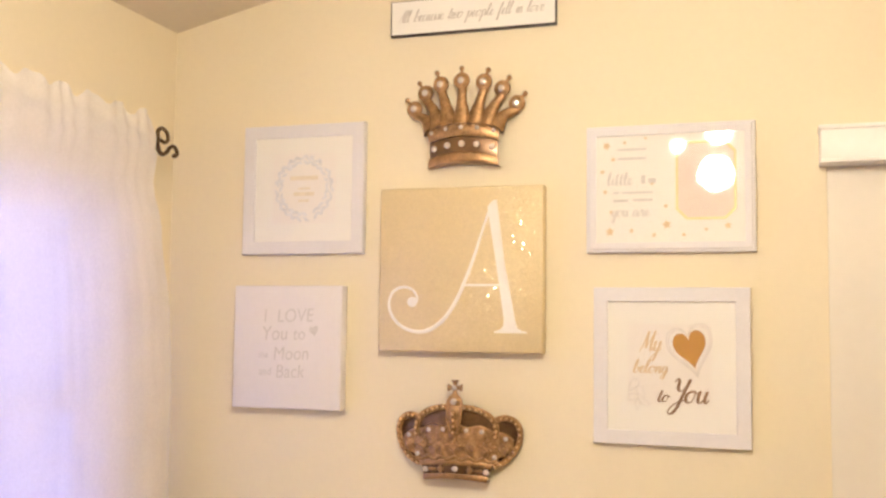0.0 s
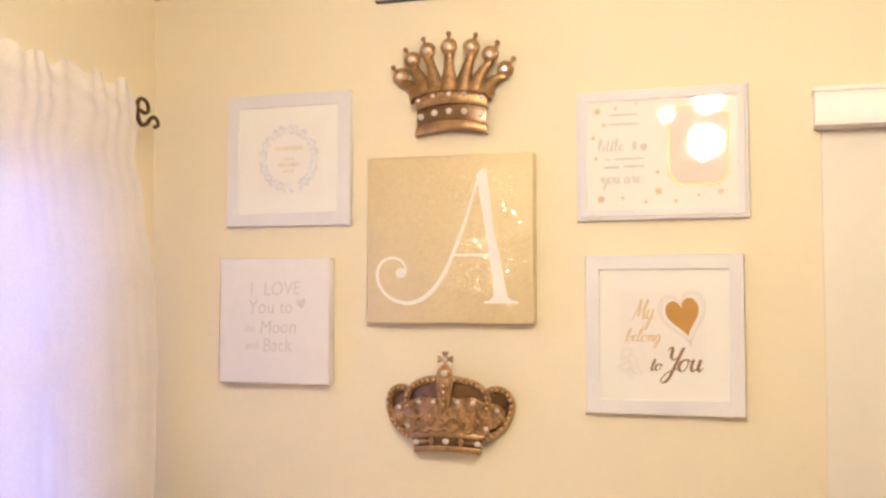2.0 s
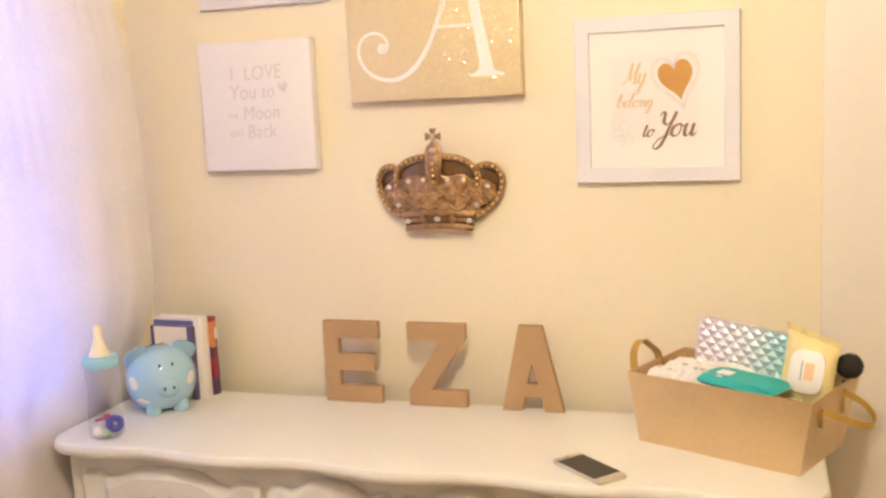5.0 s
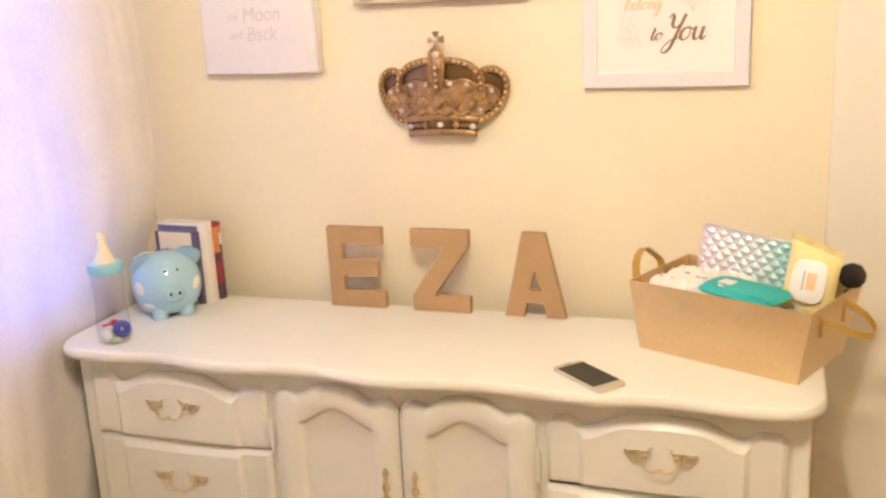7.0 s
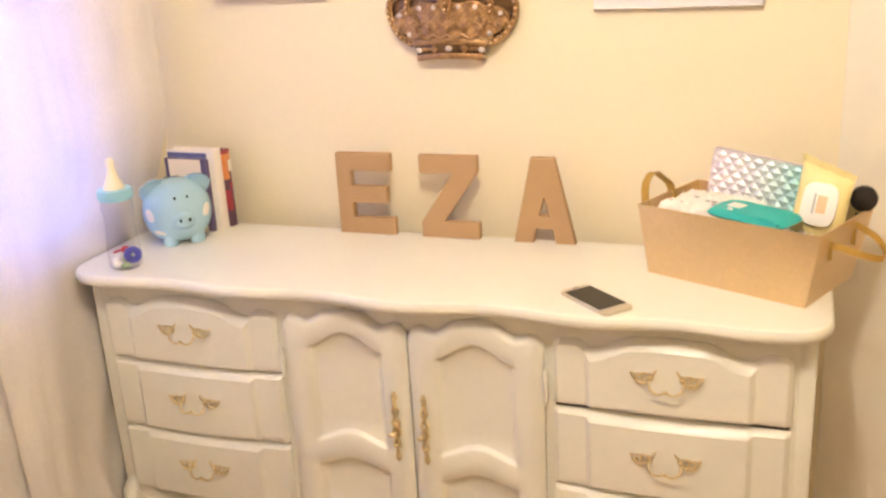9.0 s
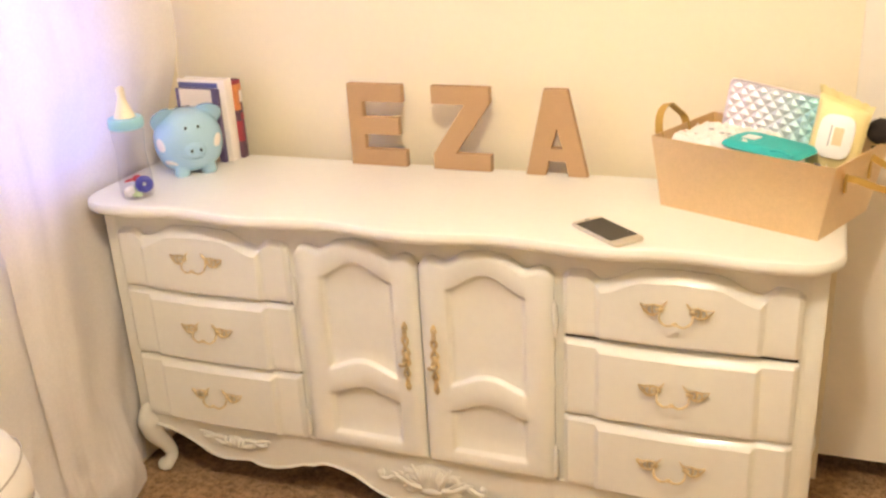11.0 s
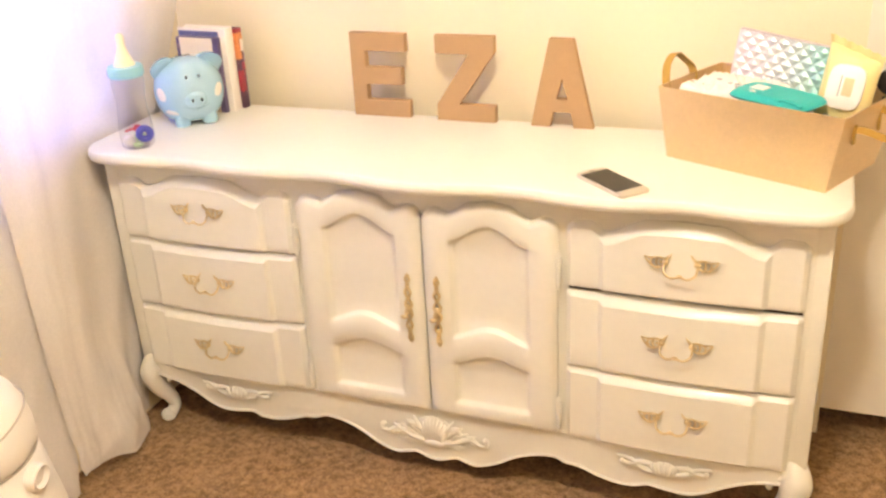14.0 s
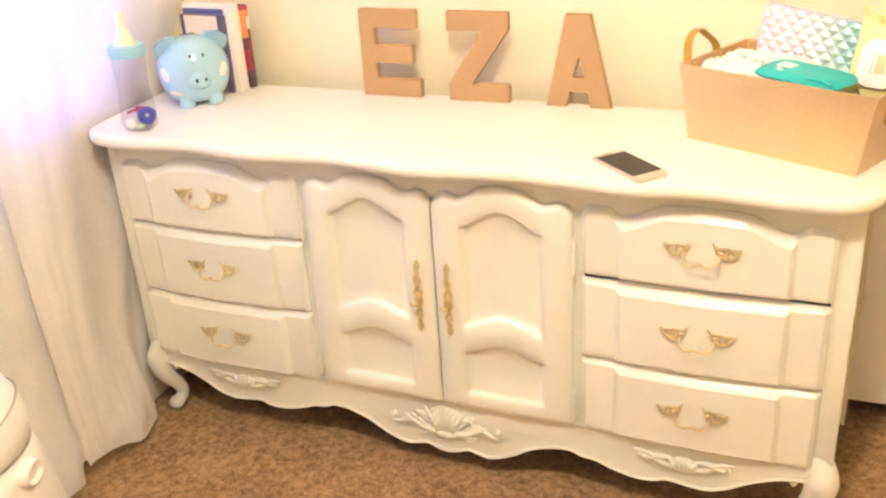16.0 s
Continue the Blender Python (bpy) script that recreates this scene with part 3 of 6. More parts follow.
box(bm, (1.036, -0.065, 1.941), (2.601, -0.001, 1.949), 0.002)
solid("trim_1", bm, M["trim"], "white track valance over the closet doors", kind="structure")

# window behind the curtains
win = thing("window_1", (LEFT - 0.06, (WY0 + WY1) / 2, WZ0), "white vinyl double-hung window with daylight behind", "window", kind="structure")


def sash(name, y0, y1, z0, z1, x0, x1, w):
    bm = bmesh.new()
    box(bm, (x0, y0, z0), (x1, y0 + w, z1), 0.003)
    box(bm, (x0, y1 - w, z0), (x1, y1, z1), 0.003)
    box(bm, (x0, y0 + w, z0), (x1, y1 - w, z0 + w), 0.003)
    box(bm, (x0, y0 + w, z1 - w), (x1, y1 - w, z1), 0.003)
    return part(name, bm, M["vinyl"], win)


sash("window_frame", WY0, WY1, WZ0, WZ1, LEFT - 0.105, LEFT - 0.04, 0.035)
for z0, z1, x0 in ((WZ0 + 0.035, 1.40, LEFT - 0.07), (1.365, WZ1 - 0.035, LEFT - 0.10)):
    s = sash("sash", WY0 + 0.036, WY1 - 0.036, z0, z1, x0, x0 + 0.028, 0.04)
    bm = bmesh.new()
    box(bm, (x0 + 0.011, WY0 + 0.07, z0 + 0.035), (x0 + 0.015, WY1 - 0.07, z1 - 0.035))
    g = part("pane", bm, M["glass"], s)
    g.visible_shadow = False
bm = bmesh.new()
box(bm, (LEFT - 0.119, WY0 + 0.001, WZ0 + 0.0005), (LEFT - 0.003, WY1 - 0.001, WZ0 + 0.012), 0.004)
part("window_sill", bm, M["vinyl"], win)

# bright overcast distance beyond the window
bm = bmesh.new()
box(bm, (-2.62, -4.5, -0.2), (-2.60, 4.5, 4.2))
solid("backdrop", bm, M["outdoors"], "plain bright bluish daylight beyond the window", kind="structure")

# ceiling lamp, seen mirrored in the picture glass
LX, LY = 0.69, -1.66
lamp = thing("ceiling_light", (LX, LY, ceil_z(LX)), "lit ceiling light with three frosted glass globes on a nickel stem", "ceiling light")
bm = bmesh.new()
lathe(bm, [(0, 0.03), (0.075, 0.03), (0.075, -0.02), (0.05, -0.045), (0.015, -0.055), (0.011, -0.06), (0.011, -0.38), (0.03, -0.385), (0.034, -0.41), (0.02, -0.435), (0, -0.44)], (LX, LY, ceil_z(LX)), 24)
part("stem", bm, M["lamp_metal"], lamp)
HUB = Vector((LX, LY, ceil_z(LX) - 0.36 - 0.05))
for c, r in (((0.750, -1.66, 2.183), 0.071), ((0.762, -1.66, 2.350), 0.052), ((0.604, -1.66, 2.296), 0.0265)):
    bm = bmesh.new()
    c = Vector(c)
    sweep(bm, cat([HUB, HUB.lerp(c, 0.45) + Vector((0, 0, 0.03)), c + (HUB - c).normalized() * (r - 0.004)], 6), 0.007)
    arm = part("arm", bm, M["lamp_metal"], lamp)
    bm = bmesh.new()
    ball(bm, c, r, seg=24)
    part("globe", bm, M["globe"], arm, "glowing frosted glass globe")

# ---- the dresser ----
CX, TOP = 0.21, 0.78
dresser = thing("dresser", (CX, -0.24, 0), "white painted French provincial dresser with brass pulls on brown carpet", "dresser")

EDGE_D = [0.0, 0.20, 0.40, 0.56, 0.70, 0.86]
EDGE_Y = [-0.514, -0.490, -0.510, -0.492, -0.506, -0.500]
HALF, ROUND = 0.842, 0.085


def top_outline(inset):
    """Plan of the top: a waving front edge with rounded corners."""
    right = []
    for k in range(41):
        d = k / 40 * (HALF - ROUND)
        right.append((d, curve_at(EDGE_D, EDGE_Y, d) + inset))
    yc = right[-1][1]
    for k in range(1, 11):
        a = k / 10 * math.pi / 2
        right.append((HALF - ROUND + (ROUND - inset) * math.sin(a), yc + ROUND - inset - (ROUND - inset) * math.cos(a) if inset == 0 else yc - inset + ROUND - (ROUND - inset) * math.cos(a)))
    right.append((HALF - inset, -0.066 - min(inset, 0.004)))
    return [(CX - d, y) for d, y in reversed(right)] + [(CX + d, y) for d, y in right[1:]]


bm = bmesh.new()
levels = [(0.016, TOP - 0.027), (0.006, TOP - 0.0262), (0.0015, TOP - 0.022), (0.0, TOP - 0.015), (0.001, TOP - 0.008), (0.004, TOP - 0.0025), (0.009, TOP - 0.0003), (0.016, TOP)]
rings = grid(bm, [[(x, y, z) for x, y in top_outline(i)] for i, z in levels], closed=True)
bm.faces.new(rings[0]), bm.faces.new(rings[-1])
bmesh.ops.recalc_face_normals(bm, faces=bm.faces)
part("top", bm, M["dresser"], dresser, angle=35)

# case with canted front corners, open joints behind the fronts
bm = bmesh.new()
plan = [(-0.815, -0.070), (-0.815, -0.405), (-0.79, -0.432), (0.79, -0.432), (0.815, -0.405), (0.815, -0.070)]
vs = grid(bm, [[(CX + x, y, z) for x, y in plan] for z in (0.185, TOP - 0.025)], closed=True)
bm.faces.new(vs[0]), bm.faces.new(vs[1])
bmesh.ops.recalc_face_normals(bm, faces=bm.faces)
for s in (-1, 1):
    # corner posts, proud of the case
    prism(bm, [(CX + s * 0.787, 0.19), (CX + s * 0.817, 0.19), (CX + s * 0.817, TOP - 0.029), (CX + s * 0.787, TOP - 0.029)], -0.4335, -0.41, 0.004)
part("case", bm, M["dresser"], dresser, angle=30)
# curved frieze moulding under the top
bm = bmesh.new()
box(bm, (CX - 0.80, -0.441, TOP - 0.040), (CX + 0.80, -0.42, TOP - 0.0265), 0.004)
part("frieze", bm, M["dresser"], dresser)


def drawer_top(u):
    s = abs(2 * u - 1)
    return curve_at([0, 0.28, 0.66, 0.80, 0.93, 1.0], [0.719, 0.716, 0.684, 0.702, 0.700, 0.690], s)


def relief(xs, zs, depth, back):
    """A front face over columns xs and the height lines zs(x), proud of back by depth(i, j), with closed edges."""
    bm = bmesh.new()
    rows = [[(x, back - depth(i, j), z) for j, z in enumerate(zs(x))] for i, x in enumerate(xs)]
    front = grid(bm, rows)
    n, k = len(front), len(front[0])
    ring = [front[i][0] for i in range(n)] + [front[n - 1][j] for j in range(1, k)] + [front[i][k - 1] for i in range(n - 2, -1, -1)] + [front[0][j] for j in range(k - 2, 0, -1)]
    low = [bm.verts.new((v.co.x, back, v.co.z)) for v in ring]
    for a in range(len(ring)):
        b = (a + 1) % len(ring)
        bm.faces.new((ring[a], low[a], low[b], ring[b]))
    bmesh.ops.recalc_face_normals(bm, faces=bm.faces)
    return bm


def drawer(x0, x1, z0, z1, shaped):
    w = x1 - x0
    us = sorted({0, 0.004 / w, 0.010 / w, *np.linspace(0.03, 0.125, 6), *np.linspace(0.14, 0.175, 8), *np.linspace(0.19, 0.81, 36), *np.linspace(0.825, 0.86, 8), *np.linspace(0.875, 0.97, 6), 1 - 0.010 / w, 1 - 0.004 / w, 1})

    def proud(u):
        s = abs(2 * u - 1)
        return curve_at([0, 0.655, 0.715, 1.0], [0.031, 0.027, 0.0175, 0.018], s)

    def chamfer(u):
        s = abs(2 * u - 1)
        return curve_at([0, 0.655, 0.715, 1.0], [0.021, 0.021, 0.012, 0.010], s)

    def zs(x):
        u = (x - x0) / w
        t = drawer_top(u) if shaped else z1
        c = chamfer(u)
        lo = [z0, z0 + 0.003, z0 + 0.008]
        hi = [t - c, t - c * 0.93, t - c * 0.45, t - 0.002, t]
        return lo + list(np.linspace(z0 + 0.02, t - c - 0.004, 5)) + hi

    def depth(i, j):
        u = us[i]
        p = proud(u)
        e = min(u, 1 - u) * w
        side = min(1.0, 0.55 + e / 0.010 * 0.45)
        f = {0: 0.72, 1: 0.90, 8: 1.0, 9: 0.97, 10: 0.68, 11: 0.36, 12: 0.26}.get(j, 1.0)
        return p * f * side

    return relief([x0 + u * w for u in us], zs, depth, -0.4325)


def wing():
    """One pierced brass leaf of a drawer pull, growing to +x from the post at the origin, front towards -y."""
    b = bmesh.new()
    ball(b, (0, -0.006, 0), 0.0066, (1, 0.8, 1), 10)
    sweep(b, cat([(0, -0.004, 0.004), (-0.006, -0.007, 0.012), (-0.014, -0.006, 0.022)], 5), [0.0036, 0.003, 0.001], 6)
    sweep(b, cat([(-0.002, -0.005, 0.007), (0.014, -0.008, 0.0115), (0.030, -0.007, 0.008), (0.046, -0.004, 0.010)], 5), [0.0028, 0.0024, 0.0024, 0.001], 6)
    sweep(b, cat([(0.002, -0.005, -0.005), (0.014, -0.008, -0.0125), (0.028, -0.007, -0.010), (0.040, -0.004, 0.000), (0.046, -0.004, 0.009)], 5), [0.003, 0.0026, 0.0026, 0.002, 0.001], 6)
    sweep(b, cat([(0.016, -0.007, 0.011), (0.019, -0.009, 0.001), (0.015, -0.007, -0.012)], 4), [0.0018, 0.0028, 0.0018], 6)
    sweep(b, cat([(0.028, -0.007, 0.008), (0.031, -0.008, 0.0), (0.027, -0.007, -0.010)], 4), [0.0015, 0.0022, 0.0015], 6)
    for x, z, r in ((0.019, 0.0, 0.0030), (0.009, 0.001, 0.0032), (-0.009, 0.016, 0.0024)):
        ball(b, (x, -0.009, z), r, seg=8)
    return b


def drawer_pull():
    bm = bmesh.new()
    for s in (-1, 1):
        add(bm, wing(), Matrix.Translation((s * 0.030, 0, 0.004)) @ Matrix.Diagonal((s * 0.88, 1, 0.88, 1)))
    bmesh.ops.recalc_face_normals(bm, faces=bm.faces)
    bail = [(-0.032, -0.012, 0.0), (-0.030, -0.020, -0.012), (-0.018, -0.023, -0.0205), (-0.007, -0.024, -0.019), (0, -0.024, -0.0145), (0.007, -0.024, -0.019), (0.018, -0.023, -0.0205), (0.030, -0.020, -0.012), (0.032, -0.012, 0.0)]
    sweep(bm, cat(bail, 5), 0.0023, 8)
    ball(bm, (0, -0.025, -0.0155), 0.005, (1.3, 0.8, 0.8), 8)
    return mesh_of("pull", bm, M["brass"])


def door_pull():
    """A tall pierced brass plate with a drop knob."""
    bm = bmesh.new()
    for s in (-1, 1):
        sweep(bm, cat([(0, -0.003, s * 0.085), (0.0065, -0.005, s * 0.072), (-0.004, -0.006, s * 0.058), (0.008, -0.006, s * 0.042), (0.002, -0.006, s * 0.026), (0.010, -0.006, s * 0.012), (0.004, -0.006, 0)], 5), [0.0022, 0.004, 0.0035, 0.0045, 0.0035, 0.005, 0.005], 6)
        sweep(bm, cat([(0, -0.003, s * 0.085), (-0.0055, -0.005, s * 0.072), (0.004, -0.006, s * 0.058), (-0.008, -0.006, s * 0.042), (-0.002, -0.006, s * 0.026), (-0.009, -0.006, s * 0.012), (-0.003, -0.006, 0)], 5), [0.0022, 0.004, 0.0035, 0.0045, 0.0035, 0.005, 0.005], 6)
        ball(bm, (0, -0.004, s * 0.078), 0.0045, seg=8)
        ball(bm, (0, -0.006, s * 0.050), 0.0055, seg=8)
    ball(bm, (0, -0.008, 0), 0.010, (0.9, 0.6, 1.4), 10)
    sweep(bm, [(0, -0.006, -0.012), (0, -0.024, -0.012)], [0.004, 0.003], 8)
    ball(bm, (-0.006, -0.026, -0.012), 0.006, (1.9, 0.8, 0.9), 10)
    bmesh.ops.transform(bm, matrix=Matrix.Diagonal((0.78, 0.85, 1.0, 1)), verts=bm.verts)
    return mesh_of("pull", bm, M["brass"])


def hinge():
    bm = bmesh.new()
    sweep(bm, [(0, -0.012, -0.030), (0, -0.012, 0.030)], 0.0046, 10)
    for z in (-0.033, 0.033):
        ball(bm, (0, -0.012, z), 0.0042, (1, 1, 1.3), 8)
        ball(bm, (0, -0.012, z * 1.22), 0.0026, (1, 1, 1.5), 8)
    box(bm, (-0.004, -0.012, -0.026), (0.004, -0.001, 0.026), 0.001)
    for z in (-0.010, 0.010):
        box(bm, (-0.0052, -0.0172, z - 0.0008), (0.0052, -0.006, z + 0.0008))
    return mesh_of("hinge", bm, M["dresser"])


PULL, DOOR_PULL, HINGE = drawer_pull(), door_pull(), hinge()
for side in (-1, 1):
    a, b = sorted((CX + side * 0.317, CX + side * 0.778))
    for z0, z1, hz, shaped in ((0.553, 0.7, 0.642, True), (0.371, 0.547, 0.462, False), (0.190, 0.365, 0.284, False)):
        z0 += 0.005 if shaped and side > 0 else 0.0
        d = part("drawer", drawer(a, b, z0, z1, shaped), M["dresser"], dresser, angle=20)
        part("pull", PULL, None, d, "ornate antique brass bail pull", at=(CX + side * 0.547, -0.4635, hz))


def door_front(x0, x1):
    w = x1 - x0
    pl, pr, r = 0.058, w - 0.055, 0.0125
    cols = sorted({0, 0.004, 0.012, 0.03, *np.linspace(pl, pl + r, 4), *np.linspace(pl + r + 0.008, pr - r - 0.008, 22), *np.linspace(pr - r, pr, 4), w - 0.03, w - 0.012, w - 0.004, w})

    def arch(x, rise):
        q = min(1.0, max(0.0, (x - pl) / (pr - pl)))
        s = abs(2 * q - 1)
        return rise * (0.5 + 0.5 * math.cos(math.pi * min(1.0, s / 0.94))) ** 0.8

    def top(x):
        s = abs(2 * x / w - 1)
        return curve_at([0, 0.25, 0.62, 0.74, 0.90, 1.0], [0.724, 0.719, 0.692, 0.703, 0.699, 0.682], s)

    def zs(x):
        x -= x0
        e = [0, r / 3, 2 * r / 3, r]
        a0, a1, a2, a3 = 0.228, 0.340 + arch(x, 0.026), 0.396 + arch(x, 0.028), 0.636 + arch(x, 0.040)
        t = top(x)
        return [0.192, 0.196, 0.204] + [a0 - 0.001 + q for q in e] + [0.28, 0.31] + [a1 - r + q for q in e] + [(a1 + a2) / 2] + [a2 + q for q in e] + [0.46, 0.52, 0.58] + [a3 - r + q for q in e] + [t - 0.016, t - 0.011, t - 0.004, t]

    inside = {3: 0, 4: 0.22, 5: 0.78, 6: 1, 7: 1, 8: 1, 9: 1, 10: 0.78, 11: 0.22, 12: 0, 14: 0, 15: 0.22, 16: 0.78, 17: 1, 18: 1, 19: 1, 20: 1, 21: 1, 22: 0.78, 23: 0.22, 24: 0}

    def depth(i, j):
        x = cols[i]
        c = min(1.0, max(0.0, min((x - pl) / r, (pr - x) / r)))
        c = c * c * (3 - 2 * c)
        d = 0.024 - 0.0120 * min(c, inside.get(j, 0))
        e = min(x, w - x)
        edge = min(1.0, 0.62 + 0.38 * e / 0.012)
        return d * edge * {0: 0.65, 1: 0.9, 25: 1.0, 26: 0.95, 27: 0.80, 28: 0.5}.get(j, 1.0)

    return relief([x0 + x for x in cols], zs, depth, -0.4325)


for side in (-1, 1):
    a, b = sorted((CX + side * 0.0025, CX + side * 0.297))
    d = part("door", door_front(a, b), M["dresser"], dresser, angle=50)
    part("pull", DOOR_PULL, None, d, "tall ornate antique brass door pull", at=(CX + side * 0.034, -0.457, 0.462))
    for z in (0.594, 0.250):
        part("hinge", HINGE, None, d, at=(CX + side * 0.3030, -0.4450, z))
bm = bmesh.new()
box(bm, (CX - 0.0024, -0.4345, 0.192), (CX + 0.0024, -0.4326, 0.68))
part("shadow_gap", bm, M["gap"], dresser)
for side in (-1, 1):
    for z in (0.3655, 0.5475):
        a, b = sorted((CX + side * 0.320, CX + side * 0.775))
        bm = bmesh.new()
        box(bm, (a, -0.4345, z), (b, -0.4326, z + 0.0052))
        part("shadow_gap", bm, M["gap"], dresser)

# scalloped apron with a raised lip
AP_D = [0.0, 0.022, 0.050, 0.078, 0.105, 0.15, 0.20, 0.25, 0.290, 0.315, 0.345, 0.385, 0.43, 0.47, 0.497, 0.53, 0.575, 0.615, 0.66, 0.71, 0.755, 0.80]
AP_Z = [0.046, 0.050, 0.060, 0.054, 0.050, 0.066, 0.096, 0.113, 0.116, 0.106, 0.103, 0.088, 0.078, 0.079, 0.088, 0.084, 0.080, 0.090, 0.116, 0.138, 0.147, 0.150]
half = [(q[0], q[1]) for q in cat([(d, z, 0) for d, z in zip(AP_D, AP_Z)], 4)]
low = [(CX - d, z) for d, z in reversed(half)] + [(CX + d, z) for d, z in half[1:]]
bm = bmesh.new()
front = grid(bm, [[(x, y, z if k else 0.188) for x, z in low] for k, y in ((0, -0.418), (0, -0.438), (1, -0.438), (1, -0.418))], closed=False)
bmesh.ops.recalc_face_normals(bm, faces=bm.faces)
sweep(bm, [(x, -0.4383, z + 0.003) for x, z in low], 0.0034, 6)
apron = part("apron", bm, M["dresser"], dresser, angle=50)
bm = bmesh.new()
for s in (-1, 1):
    box(bm, (CX + s * 0.80 - 0.012, -0.40, 0.11), (CX + s * 0.80 + 0.012, -0.092, 0.187), 0.003)
box(bm, (CX - 0.78, -0.095, 0.11), (CX + 0.78, -0.075, 0.187), 0.003)
part("skirt", bm, M["dresser"], dresser)


def shell_ornament():
    bm = bmesh.new()
    for k in range(-4, 5):
        a = k * 0.27
        sweep(bm, cat([(0.004 * k, -0.003, -0.020), (math.sin(a) * 0.022, -0.009, -0.012 + math.cos(a) * 0.026), (math.sin(a) * 0.034, -0.004, -0.012 + math.cos(a) * 0.046)], 4), [0.004, 0.0065, 0.004], 6)
    ball(bm, (0, -0.006, -0.022), 0.014, (1.7, 0.5, 0.6), 10)
    for s in (-1, 1):
        sweep(bm, cat([(s * 0.022, -0.004, -0.018), (s * 0.048, -0.006, -0.012), (s * 0.078, -0.006, 0.0), (s * 0.100, -0.006, -0.010), (s * 0.114, -0.006, -0.008), (s * 0.117, -0.005, 0.002), (s * 0.108, -0.005, 0.007)], 5), [0.006, 0.0065, 0.005, 0.004, 0.004, 0.0035, 0.003], 6)
        sweep(bm, cat([(s * 0.030, -0.004, 0.010), (s * 0.052, -0.006, 0.016), (s * 0.060, -0.005, 0.006), (s * 0.082, -0.004, 0.004)], 5), [0.005, 0.006, 0.004, 0.002], 6)
        sweep(bm, cat([(s * 0.034, -0.004, -0.020), (s * 0.052, -0.005, -0.027), (s * 0.062, -0.004, -0.018)], 4), [0.004, 0.005, 0.002], 6)
        ball(bm, (s * 0.110, -0.006, 0.001), 0.006, seg=8)
        for x0, z0, x1, z1, q in ((0.020, -0.010, 0.044, 0.030, 0.0055), (0.030, -0.006, 0.062, 0.020, 0.0055), (0.036, -0.012, 0.074, 0.010, 0.005), (0.028, -0.020, 0.066, -0.022, 0.005), (0.070, -0.002, 0.092, 0.006, 0.004), (0.074, -0.006, 0.094, -0.014, 0.0038)):
            sweep(bm, cat([(s * x0, -0.003, z0), (s * (x0 + x1) / 2, -0.007, (z0 + z1) / 2 + 0.003), (s * x1, -0.003, z1)], 4), [q * 0.7, q, q * 0.35], 6)
    ball(bm, (0, -0.001, 0.0), 0.040, (1.15, 0.10, 0.85), 16)
    return bm


def leaf_ornament():
    bm = bmesh.new()
    ball(bm, (0, -0.004, 0), 0.017, (1.5, 0.45, 0.85), 10)
    for k in range(-2, 3):
        sweep(bm, cat([(k * 0.006, -0.006, -0.012), (k * 0.011, -0.010, 0.002), (k * 0.013, -0.004, 0.015 - abs(k) * 0.003)], 4), [0.003, 0.0045, 0.003], 6)
    for s in (-1, 1):
        sweep(bm, cat([(s * 0.016, -0.004, -0.010), (s * 0.042, -0.006, -0.004), (s * 0.066, -0.005, 0.010), (s * 0.094, -0.004, 0.013)], 5), [0.005, 0.006, 0.0045, 0.0025], 6)
        sweep(bm, cat([(s * 0.022, -0.004, 0.006), (s * 0.046, -0.006, 0.009), (s * 0.070, -0.005, 0.001), (s * 0.085, -0.004, 0.003)], 5), [0.004, 0.0055, 0.005, 0.0035], 6)
        ball(bm, (s * 0.083, -0.005, 0.004), 0.005, seg=8)
    return bm


def placed(bm, m):
    bmesh.ops.transform(bm, matrix=m, verts=bm.verts)
    return bm


part("carved_shell", placed(shell_ornament(), Matrix.Translation((CX - 0.001, -0.4385, 0.127)) @ Matrix.Diagonal((1.14, 1.05, 1.30, 1))), M["dresser"], apron, "white carved shell with scrolls", angle=60)
for s in (-1, 1):
    part("carved_leaf", placed(leaf_ornament(), Matrix.Translation((CX + s * 0.532, -0.4385, 0.141)) @ Matrix.Diagonal((1.08, 1.05, 1.25, 1))), M["dresser"], apron, "white carved leaf spray", angle=60)


def leg(s, f):
    """A cabriole leg; s: side, f: 1 in front, -1 behind."""
    bm = bmesh.new()
    x, y = CX + s * 0.784, (-0.405 if f > 0 else -0.095)
    o = -f
    pts = [(x, y, 0.200), (x + s * 0.008, y + o * 0.012, 0.180), (x + s * 0.016, y + o * 0.022, 0.150), (x + s * 0.010, y + o * 0.018, 0.112), (x - s * 0.006, y + o * 0.002, 0.070), (x - s * 0.014, y - o * 0.004, 0.042), (x - s * 0.012, y + o * 0.006, 0.024), (x - s * 0.006, y + o * 0.020, 0.014)]
    sweep(bm, cat(pts, 5), [0.026, 0.031, 0.034, 0.029, 0.020, 0.016, 0.016, 0.013], 12, up=(1, 0.3, 0))
    ball(bm, (x - s * 0.006, y + o * 0.018, 0.017), 0.0185, (1.15, 1.1, 0.95), 12)
    sweep(bm, cat([(x - s * 0.026, y + o * 0.024, 0.150), (x - s * 0.004, y + o * 0.037, 0.176), (x + s * 0.018, y + o * 0.029, 0.190), (x + s * 0.028, y + o * 0.008, 0.196), (x + s * 0.026, y - o * 0.010, 0.197)], 5), [0.004, 0.006, 0.006, 0.004, 0.003], 8)
    for k in range(3):
        ball(bm, (x - s * (0.030 + 0.003 * k), y + o * 0.026, 0.158 - 0.011 * k), 0.0095 - 0.001 * k, (1, 0.7, 1), 8)
    return bm


for s in (-1, 1):
    for f in (1, -1):
        part("leg", leg(s, f), M["dresser"], dresser, angle=60)


